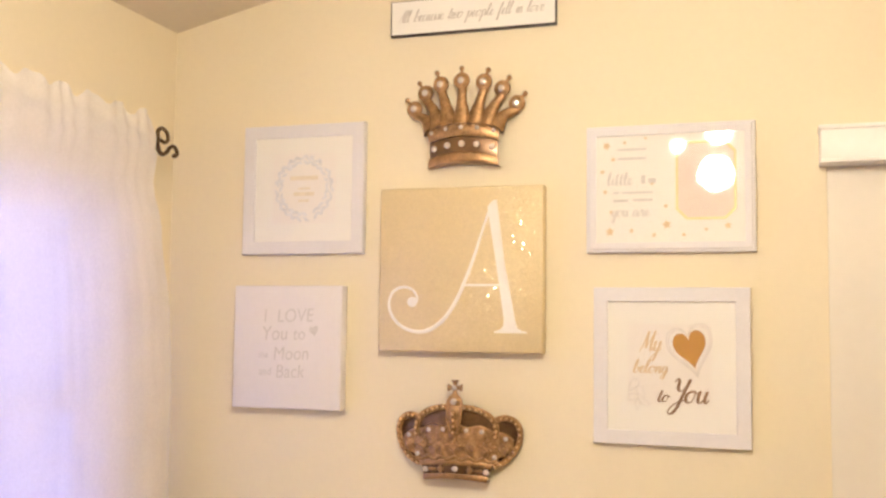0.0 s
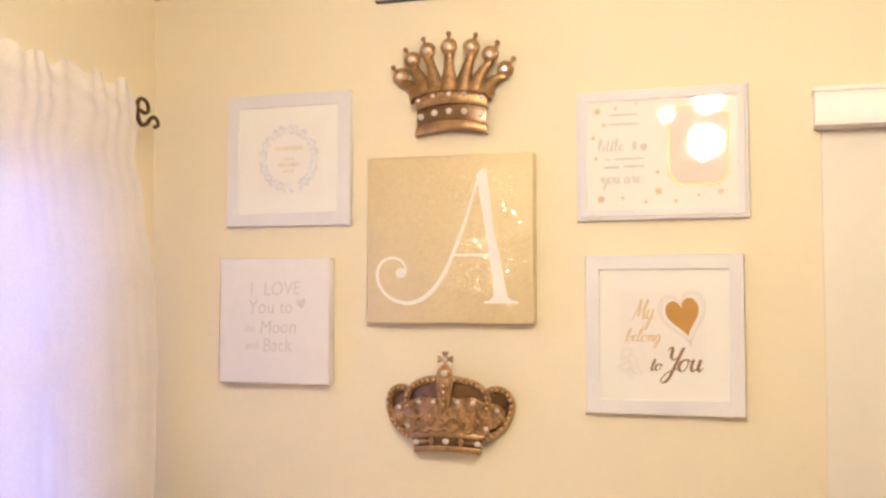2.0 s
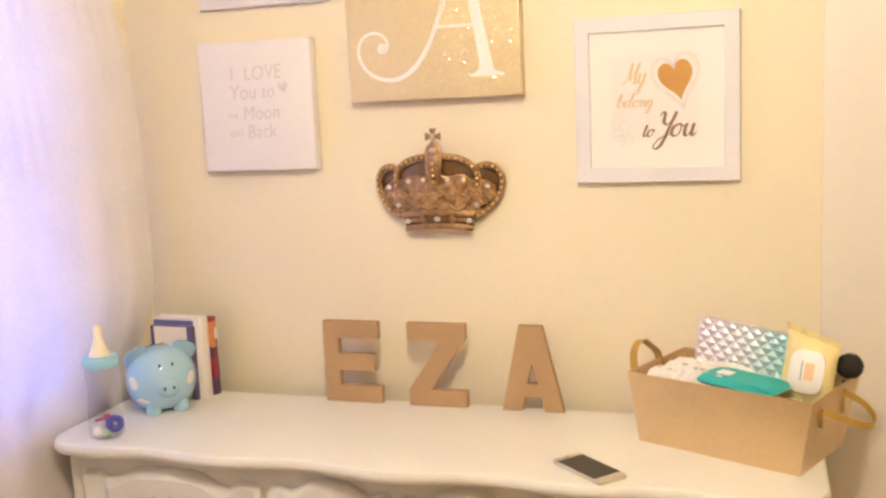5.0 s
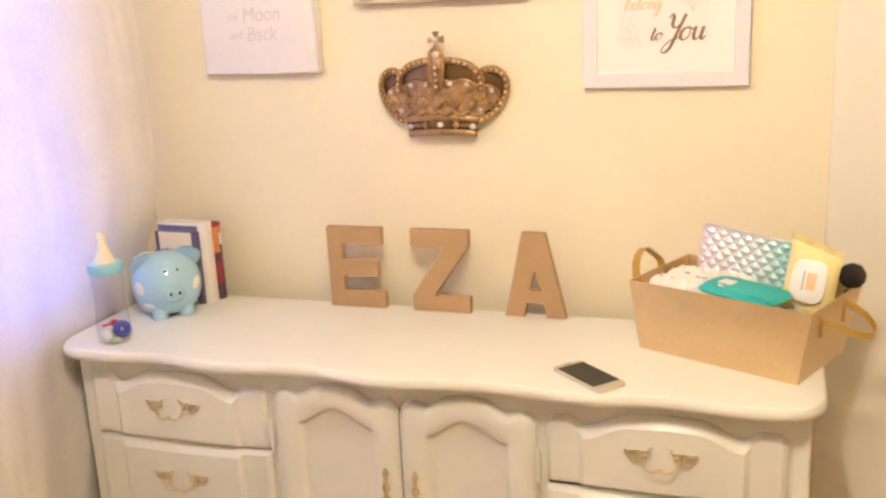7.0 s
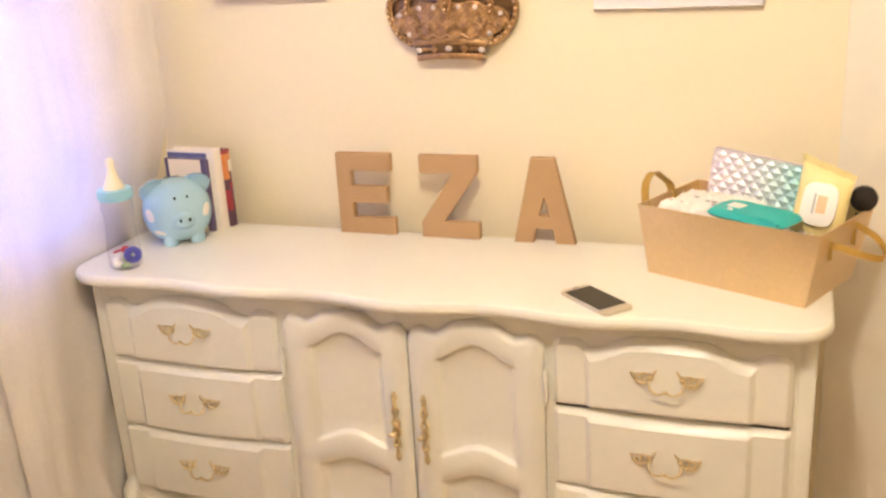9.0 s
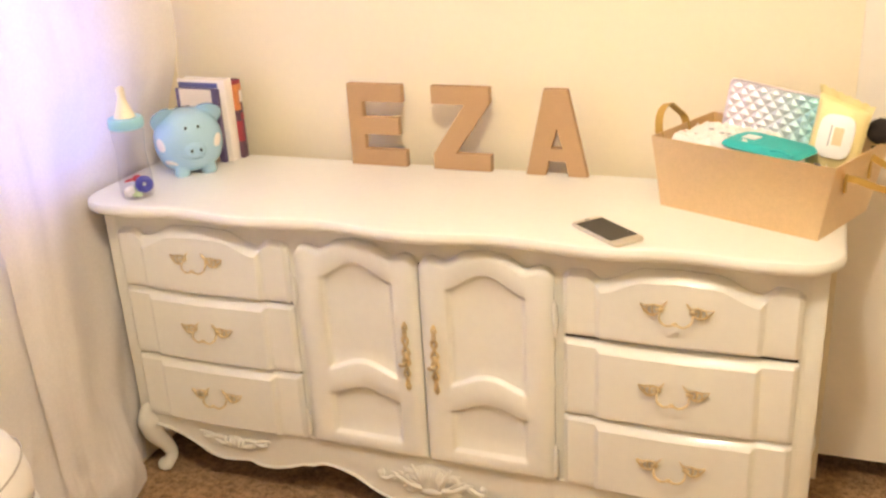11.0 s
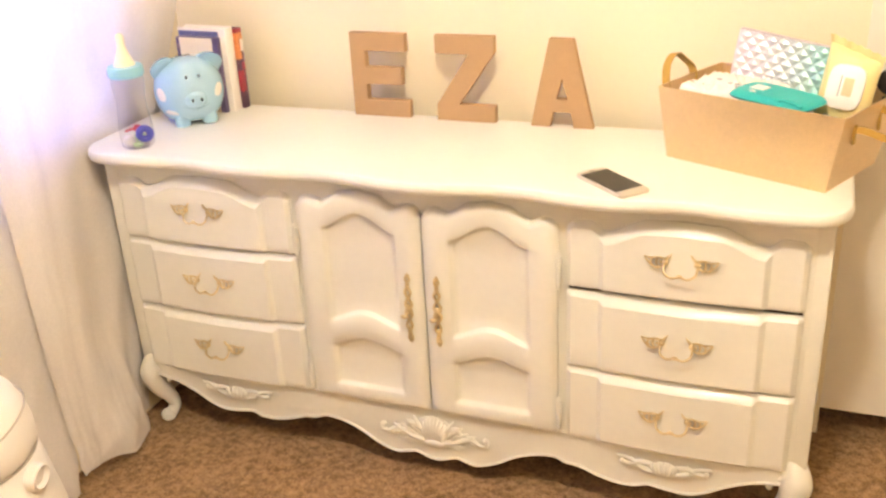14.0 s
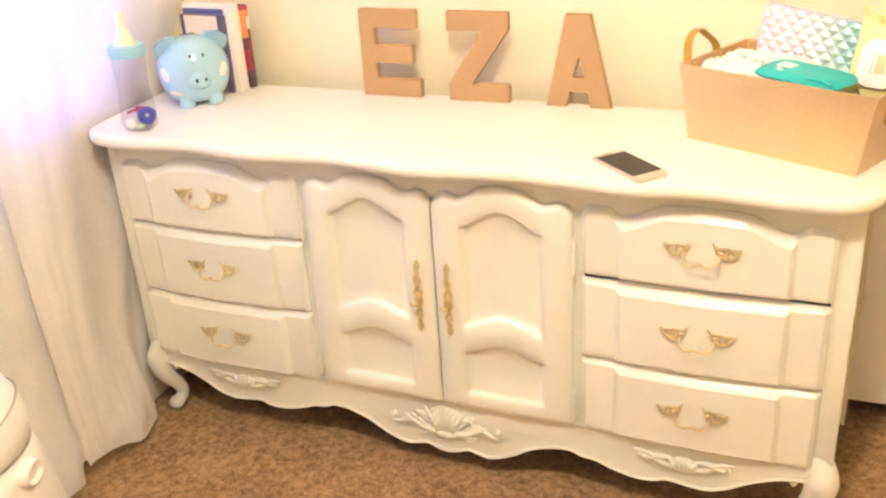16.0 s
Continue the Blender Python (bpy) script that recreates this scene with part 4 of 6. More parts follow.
# ---- pictures on the wall ----
def stretched(name, x0, x1, z0, z1, d, mat, label):
    """A canvas on its stretcher, with slightly soft edges."""
    th = thing(name, ((x0 + x1) / 2, 0, z0), label, "canvas")
    bm = bmesh.new()
    box(bm, (x0, -d, z0), (x1, -0.0015, z1), 0.004, 3)
    part("canvas", bm, mat, th)
    return th


big = stretched("glitter_canvas", -0.010, 0.412, 1.508, 1.917, 0.038, M["glitter"], "square gold glitter canvas with a white script letter A")
W, H, X0, Z1, YF = 0.419, 0.409, -0.007, 1.917, -0.0384


def on_big(u, v):
    return X0 + u * W, Z1 - v * H


bm = bmesh.new()
stem = [(0.664, 0.125), (0.700, 0.085), (0.722, 0.085), (0.772, 0.47), (0.836, 0.80), (0.845, 0.845), (0.872, 0.865), (0.905, 0.872), (0.905, 0.882), (0.712, 0.882), (0.712, 0.872), (0.745, 0.862), (0.765, 0.840), (0.768, 0.80), (0.720, 0.47)]
cut(bm, [[on_big(*q) for q in stem]], 0.0012, m=Matrix.Translation((0, YF - 0.0008, 0)))
cut(bm, [[on_big(*q) for q in ((0.535, 0.590), (0.735, 0.590), (0.738, 0.604), (0.528, 0.604))]], 0.0012, m=Matrix.Translation((0, YF - 0.0010, 0)))
swirl = [(0.693, 0.10), (0.640, 0.255), (0.585, 0.43), (0.520, 0.60), (0.455, 0.735), (0.370, 0.835), (0.270, 0.880), (0.170, 0.865), (0.095, 0.810), (0.058, 0.725), (0.078, 0.645), (0.140, 0.610), (0.205, 0.625), (0.236, 0.675), (0.222, 0.720)]
sweep(bm, [(on_big(q[0], q[1])[0], YF - 0.0003, on_big(q[0], q[1])[1]) for q in cat([(u, v, 0) for u, v in swirl], 6)], [0.003, 0.0034, 0.0042, 0.0048, 0.0052, 0.0056, 0.0048, 0.0042, 0.0040, 0.0038, 0.0036, 0.0034, 0.0032, 0.003, 0.003], 8, flat=0.15)
cx, cz = on_big(0.205, 0.700)
ball(bm, (cx, YF, cz), 0.0135, (1, 0.08, 0.95), 16)
part("painted_letter", bm, M["paint_white"], big, "white painted script letter A")

small = stretched("small_canvas", -0.423, -0.112, 1.352, 1.672, 0.036, M["canvas_white"], "small white canvas with pale grey hand lettering")
for body, x, z, h, al in (("I", -0.336, 1.576, 0.033, "LEFT"), ("LOVE", -0.297, 1.576, 0.034, "LEFT"), ("You", -0.340, 1.529, 0.036, "LEFT"), ("to", -0.250, 1.531, 0.032, "LEFT"), ("the", -0.348, 1.483, 0.017, "LEFT"), ("Moon", -0.306, 1.478, 0.034, "LEFT"), ("and", -0.346, 1.438, 0.020, "LEFT"), ("Back", -0.298, 1.432, 0.034, "LEFT")):
    bm = bmesh.new()
    writing(bm, body, x, z, -0.0365, h, 0.12, 0.88, 0.0, al, -1.5)
    part("word", bm, M["ink_pale"], small)
bm = bmesh.new()
cut(bm, [heart(-0.190, 1.556, 0.027, 0.027, 24, 0.15)], 0.0006, m=Matrix.Translation((0, -0.0366, 0)))
part("painted_heart", bm, M["ink_pale"], small)


def framed(name, x0, x1, z0, z1, w, d, label, step=0.0):
    """A picture frame with mitred bars, mat, pane and backing; returns the thing and the mat's plane."""
    th = thing(name, ((x0 + x1) / 2, 0, z0), label, "picture frame", "pictures on the wall")
    prof = [(0.0, 0.0), (0.0, 0.85), (0.05, 1.0), (0.95, 0.96), (1.0, 0.90), (1.0, 0.60)] if not step else [(0.0, 0.0), (0.0, 0.65), (0.10, 0.8), (0.30, 0.8), (0.38, 1.0), (0.85, 0.95), (1.0, 0.86), (1.0, 0.55)]
    bm = bmesh.new()
    rows = [[(x, -0.001 - d * q, z) for x, z in rect(x0 + w * p, x1 - w * p, z0 + w * p, z1 - w * p)] for p, q in prof]
    grid(bm, rows, closed=True)
    bmesh.ops.recalc_face_normals(bm, faces=bm.faces)
    part("frame", bm, M["frame"], th, angle=25)
    bm = bmesh.new()
    box(bm, (x0 + w * 0.6, -d * 0.68, z0 + w * 0.6), (x1 - w * 0.6, -0.001, z1 - w * 0.6))
    part("mat_board", bm, M["mat"], th)
    bm = bmesh.new()
    box(bm, (x0 + w * 0.97, -d * 0.80, z0 + w * 0.97), (x1 - w * 0.97, -d * 0.80 + 0.002, z1 - w * 0.97))
    pane = part("pane", bm, M["glass"], th, "clear picture glass")
    pane.visible_shadow = False
    return th, -d * 0.68


f1, y1 = framed("picture_frame", -0.415, -0.065, 1.755, 2.100, 0.034, 0.020, "square white frame with a pale leaf wreath print")
cx, cz = -0.238, 1.930
bm = bmesh.new()
box(bm, (cx - 0.092, y1 - 0.0006, cz - 0.094), (cx + 0.092, y1 + 0.001, cz + 0.094))
part("print", bm, M["paper"], f1)
bm = bmesh.new()
rng = random.Random(4)
for k in range(46):
    a = k * math.tau / 46
    for r, ln in ((0.080, 0.026), (0.067, 0.020)):
        a2 = a + rng.uniform(-0.05, 0.05)
        t = a2 + (0.9 if k % 2 else 2.2) + rng.uniform(-0.2, 0.2)
        px, pz = cx + r * math.cos(a2), cz + r * math.sin(a2) * 1.03
        if rng.random() < 0.82:
            cut(bm, [[(px + ln * (q - 0.5) * math.cos(t) - s * math.sin(t), pz + ln * (q - 0.5) * math.sin(t) + s * math.cos(t)) for q, s in ((0, 0), (0.35, 0.0042), (0.7, 0.0034), (1, 0), (0.7, -0.0034), (0.35, -0.0042))]], 0.0003, m=Matrix.Translation((0, y1 - 0.0009 - 0.00003 * (k + (46 if ln < 0.022 else 0)), 0)))
part("wreath", bm, M["ink_blue"], f1, "pale blue-grey printed leaf wreath")
for z, w2, h in ((cz + 0.022, 0.040, 0.011), (cz - 0.003, 0.018, 0.005), (cz - 0.020, 0.030, 0.010), (cz - 0.036, 0.016, 0.006)):
    bm = bmesh.new()
    box(bm, (cx - w2, y1 - 0.0014, z), (cx + w2, y1 - 0.0008, z + h), 0.0002, 1)
    part("print_bar", bm, M["ink_faint"], f1)

f3, y3 = framed("picture_frame", 0.530, 0.886, 1.303, 1.668, 0.033, 0.022, "square white frame with a gold foil heart print")
cx, cz = 0.708, 1.487
bm = bmesh.new()
box(bm, (cx - 0.098, y3 - 0.0006, cz - 0.092), (cx + 0.092, y3 + 0.001, cz + 0.096))
part("print", bm, M["paper"], f3)
bm = bmesh.new()
cut(bm, [heart(0.752, 1.530, 0.074, 0.088, 48, 0.22)], 0.0006, m=Matrix.Translation((0, y3 - 0.0016, 0)))
part("heart", bm, M["foil"], f3, "shiny gold foil heart")
for sc, r in ((1.0, 0.0011), (0.90, 0.0008)):
    bm = bmesh.new()
    loop = heart(0.753, 1.530, 0.104 * sc, 0.122 * sc, 60, 0.22)
    sweep(bm, [(x, y3 - 0.0010, z) for x, z in loop + loop[:1]], r, 6, flat=0.3)
    part("heart_outline", bm, M["ink_pale"], f3)
for px, pz, ln, wd, turn in ((0.622, 1.440, 0.034, 0.016, 0.9), (0.640, 1.425, 0.030, 0.014, 2.2), (0.618, 1.412, 0.030, 0.014, 0.2), (0.646, 1.402, 0.028, 0.012, -0.6), (0.632, 1.394, 0.024, 0.010, 1.5)):
    bm = bmesh.new()
    loop = []
    for k in range(25):
        a = k * math.tau / 24
        u, v = ln / 2 * math.cos(a), wd / 2 * math.sin(a) * (1 + 0.5 * math.cos(a))
        loop.append((px + u * math.cos(turn) - v * math.sin(turn), y3 - 0.0010, pz + u * math.sin(turn) + v * math.cos(turn)))
    sweep(bm, loop, 0.0007, 6, flat=0.3)
    part("leaf_drawing", bm, M["ink_pale"], f3)
bm = bmesh.new()
script(bm, "to", 0.676, 0.702, 1.404, y3 - 0.0010, 0.015, 0.0021)
part("word", bm, M["ink_brown"], f3)
bm = bmesh.new()
script(bm, "My", 0.636, 0.684, 1.520, y3 - 0.0010, 0.023, 0.0022)
part("word", bm, M["ink_gold"], f3)
bm = bmesh.new()
script(bm, "belong", 0.621, 0.700, 1.470, y3 - 0.0010, 0.0145, 0.0019)
part("word", bm, M["ink_gold"], f3)
bm = bmesh.new()
script(bm, "You", 0.704, 0.790, 1.403, y3 - 0.0010, 0.027, 0.0030)
part("word", bm, M["ink_brown"], f3)

f2, y2 = framed("picture_frame", 0.512, 0.901, 1.750, 2.054, 0.024, 0.022, "white frame with gold stars and grey words behind glossy glass", 1)
for u, v, r in ((0.125, 0.155, 0.0105), (0.235, 0.135, 0.005), (0.165, 0.265, 0.0065), (0.10, 0.36, 0.006), (0.115, 0.52, 0.006), (0.155, 0.68, 0.006), (0.145, 0.835, 0.0115), (0.275, 0.83, 0.006), (0.41, 0.865, 0.006), (0.48, 0.64, 0.006), (0.485, 0.785, 0.0115), (0.585, 0.865, 0.006), (0.715, 0.825, 0.005), (0.84, 0.80, 0.009), (0.36, 0.105, 0.004), (0.40, 0.46, 0.006)):
    bm = bmesh.new()
    cut(bm, [star(0.512 + u * 0.389, 2.054 - v * 0.304, r, v * 3)], 0.0004, m=Matrix.Translation((0, y2 - 0.0012, 0)))
    part("star", bm, M["ink_gold"], f2, "printed gold star")
for body, x, x1, z, xh in (("little", 0.562, 0.622, 1.912, 0.0150), ("you", 0.572, 0.612, 1.836, 0.0145), ("are", 0.622, 0.662, 1.836, 0.0145)):
    bm = bmesh.new()
    script(bm, body, x, x1, z, y2 - 0.001, xh, 0.0020, 0.1)
    part("word", bm, M["ink_pale"], f2)
for z, x0, x1, h in ((1.994, 0.586, 0.654, 0.005), (1.972, 0.587, 0.655, 0.005), (1.891, 0.576, 0.590, 0.004), (1.891, 0.597, 0.668, 0.004), (1.871, 0.576, 0.612, 0.006), (1.872, 0.622, 0.668, 0.006), (1.914, 0.642, 0.652, 0.020), (1.914, 0.658, 0.676, 0.012)):
    bm = bmesh.new()
    box(bm, (x0, y2 - 0.0012, z), (x1, y2 - 0.0006, z + h), 0.0002, 1)
    part("print_bar", bm, M["ink_pale"], f2)


def octagon(x0, x1, z0, z1, c):
    return [(x0 + c, z0), (x1 - c, z0), (x1, z0 + c), (x1, z1 - c), (x1 - c, z1), (x0 + c, z1), (x0, z1 - c), (x0, z0 + c)]


bm = bmesh.new()
ox = (0.722, 0.858, 1.826, 2.010)
cut(bm, [octagon(*ox, 0.024), octagon(ox[0] + 0.005, ox[1] - 0.005, ox[2] + 0.005, ox[3] - 0.005, 0.022)], 0.0015, 0.0004, m=Matrix.Translation((0, y2 - 0.0022, 0)))
part("gold_border", bm, M["foil_pale"], f2, "gold foil octagonal border")
bm = bmesh.new()
cut(bm, [octagon(ox[0] + 0.004, ox[1] - 0.004, ox[2] + 0.004, ox[3] - 0.004, 0.022)], 0.0006, m=Matrix.Translation((0, y2 - 0.0010, 0)))
part("inset", bm, M["blush"], f2)

sign = thing("wall_sign", (0.218, 0, 2.318), "long white wooden sign with black edges and script words", "wall sign")
bm = bmesh.new()
prism(bm, rect(0.001, 0.437, 2.318, 2.411), -0.017, -0.001, 0.0015)
part("board", bm, M["sign_black"], sign)
bm = bmesh.new()
box(bm, (0.004, -0.0182, 2.3215), (0.434, -0.0165, 2.4085), 0.0008, 1)
part("face", bm, M["mat"], sign)
x = 0.022
for body, w in (("All", 0.042), ("because", 0.092), ("two", 0.050), ("people", 0.082), ("fell", 0.046), ("in", 0.028), ("love", 0.056)):
    bm = bmesh.new()
    script(bm, body, x, x + w - 0.012, 2.353, -0.0186, 0.0155, 0.0015, 0.35)
    part("word", bm, M["ink_mid"], sign)
    x += w


# ---- crowns ----
def set_stones(gems, crown):
    for c, r, s in gems:
        bm = bmesh.new()
        ball(bm, c, r, s, 10)
        part("stone", bm, M["jewel"], crown, "clear rhinestone", angle=25)


def bow(d, w, depth):
    """How far a bowed relief stands off the wall at d from its middle."""
    return -0.006 - depth * max(0.0, 1 - (d / w) ** 2)


def tall_crown(cx, z):
    bm, gems, hollow = bmesh.new(), [], bmesh.new()
    w = 0.14
    band = [(-0.0935, 0.072), (-0.088, 0.050), (-0.085, 0.030), (-0.0925, 0.004)]
    # three bands round the base: bottom rim, hollow in the darkened bronze, top rim
    for target, z0, z1, hw0, hw1, off in ((bm, 0.002, 0.024, 0.0925, 0.088, 0.006), (hollow, 0.020, 0.072, 0.087, 0.088, 0.0), (bm, 0.066, 0.096, 0.089, 0.095, 0.007)):
        rows = []
        for k in range(25):
            q = k / 12 - 1
            arc = 0.012 * (1 - q * q)
            y = lambda h, o: bow(q * h, w, 0.034) - o
            rows.append([(cx + q * hw0, -0.003, z + z0 + arc), (cx + q * hw0, y(hw0, off), z + z0 + arc), (cx + q * (hw0 + hw1) / 2, y(hw0, off + 0.004), z + (z0 + z1) / 2 + arc), (cx + q * hw1, y(hw1, off), z + z1 + arc), (cx + q * hw1, -0.003, z + z1 + arc)])
        grid(target, rows)
    for q in (-0.88, -0.44, 0, 0.44, 0.88):
        arc = 0.012 * (1 - q * q)
        gems.append(((cx + q * 0.086, bow(q * 0.086, w, 0.034) - 0.006, z + 0.046 + arc), 0.0085, (1, 0.7, 1)))
        gems.append(((cx + q * 0.092, bow(q * 0.092, w, 0.034) - 0.013, z + 0.086 + arc), 0.0058, (1, 0.7, 1)))
    tips = [(0.0, 0.216), (0.056, 0.211), (0.100, 0.194), (0.134, 0.158)]
    for d, h in tips:
        for s in ((1,) if d == 0 else (-1, 1)):
            b0 = d * 0.60
            root = (cx + s * b0, bow(b0, w, 0.034) - 0.003, z + 0.098 + 0.010 * (1 - (b0 / 0.09) ** 2))
            mid = (cx + s * (b0 + (d - b0) * 0.42), bow(d * 0.8, w, 0.034) - 0.006, z + 0.098 + (h - 0.098) * 0.50)
            tip = (cx + s * d, bow(d, w, 0.034) - 0.006, z + h - 0.014)
            sweep(bm, cat([root, mid, tip], 6), [0.029, 0.022, 0.0145, 0.0115, 0.0125], 10, flat=0.6)
            dirv = Vector((s * d * 0.9, 0, 0.14)).normalized()
            c = Vector((cx + s * d, bow(d, w, 0.034) - 0.009, z + h))
            # setting: ring, stone, bead on top
            ring = [c + 0.0165 * (math.cos(a) * Vector((1, 0, 0)) + math.sin(a) * Vector((0, 0, 1))) for a in (k * math.tau / 16 for k in range(17))]
            sweep(bm, ring, 0.0048, 8)
            ball(bm, c + Vector((0, 0.003, 0)), 0.0185, (1, 0.62, 1), 14)
            gems.append((c + Vector((-0.001, -0.005, 0)), 0.0092, (1, 0.75, 1)))
            sweep(bm, [c + dirv * 0.016, c + dirv * 0.028], [0.0045, 0.0035], 8)
            ball(bm, c + dirv * 0.0315, 0.0065, seg=10)
    # webs between the prongs
    for q in np.linspace(-0.85, 0.85, 7):
        ball(bm, (cx + q * 0.088, bow(q * 0.088, w, 0.034) - 0.004, z + 0.104), 0.014, (1.1, 0.5, 0.9), 10)
    bmesh.ops.recalc_face_normals(bm, faces=bm.faces)
    return bm, gems, hollow


crown = thing("tall_crown", (0.2055, 0, 1.966), "bronze wall crown with seven jewelled prongs", "wall crown", "crowns on the wall")
b, g, h = tall_crown(0.2055, 1.966)
part("crown_body", b, M["bronze"], crown, angle=60)
part("band_hollow", h, M["bronze_shaded"], crown)
set_stones(g, crown)


def smooth_step(t):
    t = min(1.0, max(0.0, t))
    return t * t * (3 - 2 * t)


def domed_crown(cx, z):
    bm, gems, hollow, beads = bmesh.new(), [], bmesh.new(), []
    w = 0.165
    # cushion: two lobes and the middle
    outline = [(0.084, 0.036), (0.122, 0.052), (0.147, 0.080), (0.154, 0.116), (0.145, 0.138), (0.124, 0.148), (0.104, 0.145), (0.082, 0.158), (0.046, 0.168), (0.0, 0.174)]
    pts = [q for q in cat([(d, h, 0) for d, h in outline], 4)]
    rows = []
    for q in pts:
        rows.append([(cx + q[0] * t, (-0.003 if abs(t) == 1 else bow(q[0] * t, w, 0.034) + 0.004 * abs(t) ** 3), z + 0.036 + (q[1] - 0.036)) for t in np.linspace(-1, 1, 21)])
    grid(hollow, rows)
    # leaf relief on the cushion, lighter bronze
    rng = random.Random(3)
    for d in (-0.080, 0.0, 0.080):
        y, h = bow(d, w, 0.034) - 0.006, z + 0.086
        for k in range(8):
            a = k * math.pi / 4
            ln = 0.027 if k % 4 == 0 else (0.022 if k % 2 == 0 else 0.014)
            u, v = math.cos(a), math.sin(a)
            sweep(bm, cat([(cx + d, y, h), (cx + d + u * ln * 0.5, y - 0.003, h + v * ln * 0.5), (cx + d + u * ln, y + 0.003, h + v * ln)], 4), [0.002, 0.0042, 0.0012], 8, flat=0.7)
        ball(bm, (cx + d, y - 0.002, h), 0.0050, (1, 0.6, 1), 10)
    for s in (-1, 1):
        for d in (0.040, 0.118):
            for k in range(5):
                a = (k - 2) * 0.45
                y = bow(d, w, 0.034) - 0.004
                sweep(bm, cat([(cx + s * d, y, z + 0.064), (cx + s * d + math.sin(a) * 0.010, y - 0.004, z + 0.068 + math.cos(a) * 0.018), (cx + s * d + math.sin(a) * 0.016, y + 0.001, z + 0.064 + math.cos(a) * 0.036)], 4), [0.003, 0.0045, 0.0015], 8, flat=0.6)
    field = []
    for k in range(81):
        d = (k / 80 - 0.5) * 0.284
        crest = 0.138 + 0.003 * math.cos(d * 102) - 0.034 * (abs(d) / 0.142) ** 3
        col = []
        for j in range(21):
            v = j / 20
            h = 0.046 + (crest - 0.046) * v
            d2 = d * (0.66 + 0.34 * smooth_step(v * 1.5))
            leaf = abs(math.sin(d2 * 102 / 2 + 1.2 * v)) * abs(math.sin(v * 7 + 2.0 * math.sin(d2 * 51)))
            lump = 0.0014 * leaf + 0.003 * noise.noise(Vector((d2 * 90, v * 5, 2)))
            col.append((cx + d2, bow(d2, w, 0.034) - (0.0035 + lump) * (1 if j < 20 else -1), z + h))
        field.append(col)
    grid(bm, field)
    # beaded arches
    arches = ([(0.012, 0.180), (0.046, 0.176), (0.080, 0.163), (0.100, 0.138), (0.101, 0.106)], [(0.100, 0.151), (0.122, 0.156), (0.145, 0.146), (0.156, 0.120), (0.148, 0.084), (0.124, 0.054), (0.094, 0.038)])
    for s in (-1, 1):
        for n, arch in enumerate(arches):
            line = [(cx + s * q[0], bow(q[0], w, 0.034) - (0.006 if n == 0 else 0.002), z + q[1]) for q in cat([(d, h, 0) for d, h in arch], 8)]
            sweep(bm, line, 0.0075, 8, flat=0.7)
            acc = 0.0
            for p, q in zip(line, line[1:]):
                acc += (Vector(q) - Vector(p)).length
                if acc > 0.0128:
                    acc = 0.0
                    beads.append((q[0], q[1] - 0.0075, q[2]))
    # middle strap, orb and cross
    sweep(bm, cat([(cx, bow(0, w, 0.034) - 0.004, z + 0.116), (cx, bow(0, w, 0.034) - 0.010, z + 0.150), (cx, bow(0, w, 0.034) - 0.006, z + 0.190)], 6), [0.008, 0.016, 0.018, 0.017], 10, flat=0.5)
    for s in (-1, 1):
        sweep(bm, cat([(cx + s * 0.006, bow(0, w, 0.034) - 0.012, z + 0.112), (cx + s * 0.015, bow(0, w, 0.034) - 0.014, z + 0.145), (cx + s * 0.017, bow(0, w, 0.034) - 0.010, z + 0.190), (cx + s * 0.008, bow(0, w, 0.034) - 0.008, z + 0.206)], 5), 0.004, 8)
    for k in range(4):
        beads.append((cx, bow(0, w, 0.034) - 0.0195, z + 0.120 + 0.0145 * k))
    ball(bm, (cx, bow(0, w, 0.034) - 0.006, z + 0.192), 0.019, (1, 0.6, 1), 14)
    gems.append(((cx, bow(0, w, 0.034) - 0.017, z + 0.193), 0.0085, (1, 0.6, 1)))
    for a in range(4):
        dv = Vector((math.sin(a * math.pi / 2), 0, math.cos(a * math.pi / 2)))
        c = Vector((cx, -0.046, z + 0.226))
        sweep(bm, [c, c + dv * 0.010, c + dv * 0.0185], [0.004, 0.0055, 0.0095], 8, flat=0.55)
    gems.append(((cx, -0.053, z + 0.226), 0.0065, (1, 0.6, 1)))
    # wavy trim, base bands
    for n, (z0, z1, h0, h1, off) in enumerate(((0.0, 0.013, 0.080, 0.083, 0.006), (0.012, 0.035, 0.083, 0.090, 0.0), (0.034, 0.046, 0.090, 0.094, 0.008))):
        rows = []
        for k in range(25):
            q = k / 12 - 1
            arc = 0.006 * (1 - q * q)
            rows.append([(cx + q * h0, -0.003, z + z0 + arc), (cx + q * h0, bow(q * h0, w, 0.034) - off, z + z0 + arc), (cx + q * (h0 + h1) / 2, bow(q * h0, w, 0.034) - off - 0.003, z + (z0 + z1) / 2 + arc), (cx + q * h1, bow(q * h1, w, 0.034) - off, z + z1 + arc), (cx + q * h1, -0.003, z + z1 + arc)])
        grid(bm if n != 1 else hollow, rows)
    wave = [(cx + q * 0.105, bow(q * 0.105, w, 0.034) - 0.008, z + 0.056 + 0.006 * (1 - q * q) - 0.009 * abs(math.sin(q * 9.4))) for q in np.linspace(-1, 1, 60)]
    sweep(bm, wave, 0.0038, 8)
    for q in (-0.92, -0.45, 0, 0.45, 0.92):
        spot = (cx + q * 0.084, bow(q * 0.084, w, 0.034) - 0.004, z + 0.024 + 0.006 * (1 - q * q))
        if q in (0, -0.92, 0.92):
            gems.append((spot, 0.0078, (1.1, 0.6, 0.9)))
        else:
            ball(bm, spot, 0.0078, (1.1, 0.6, 0.9), 10)
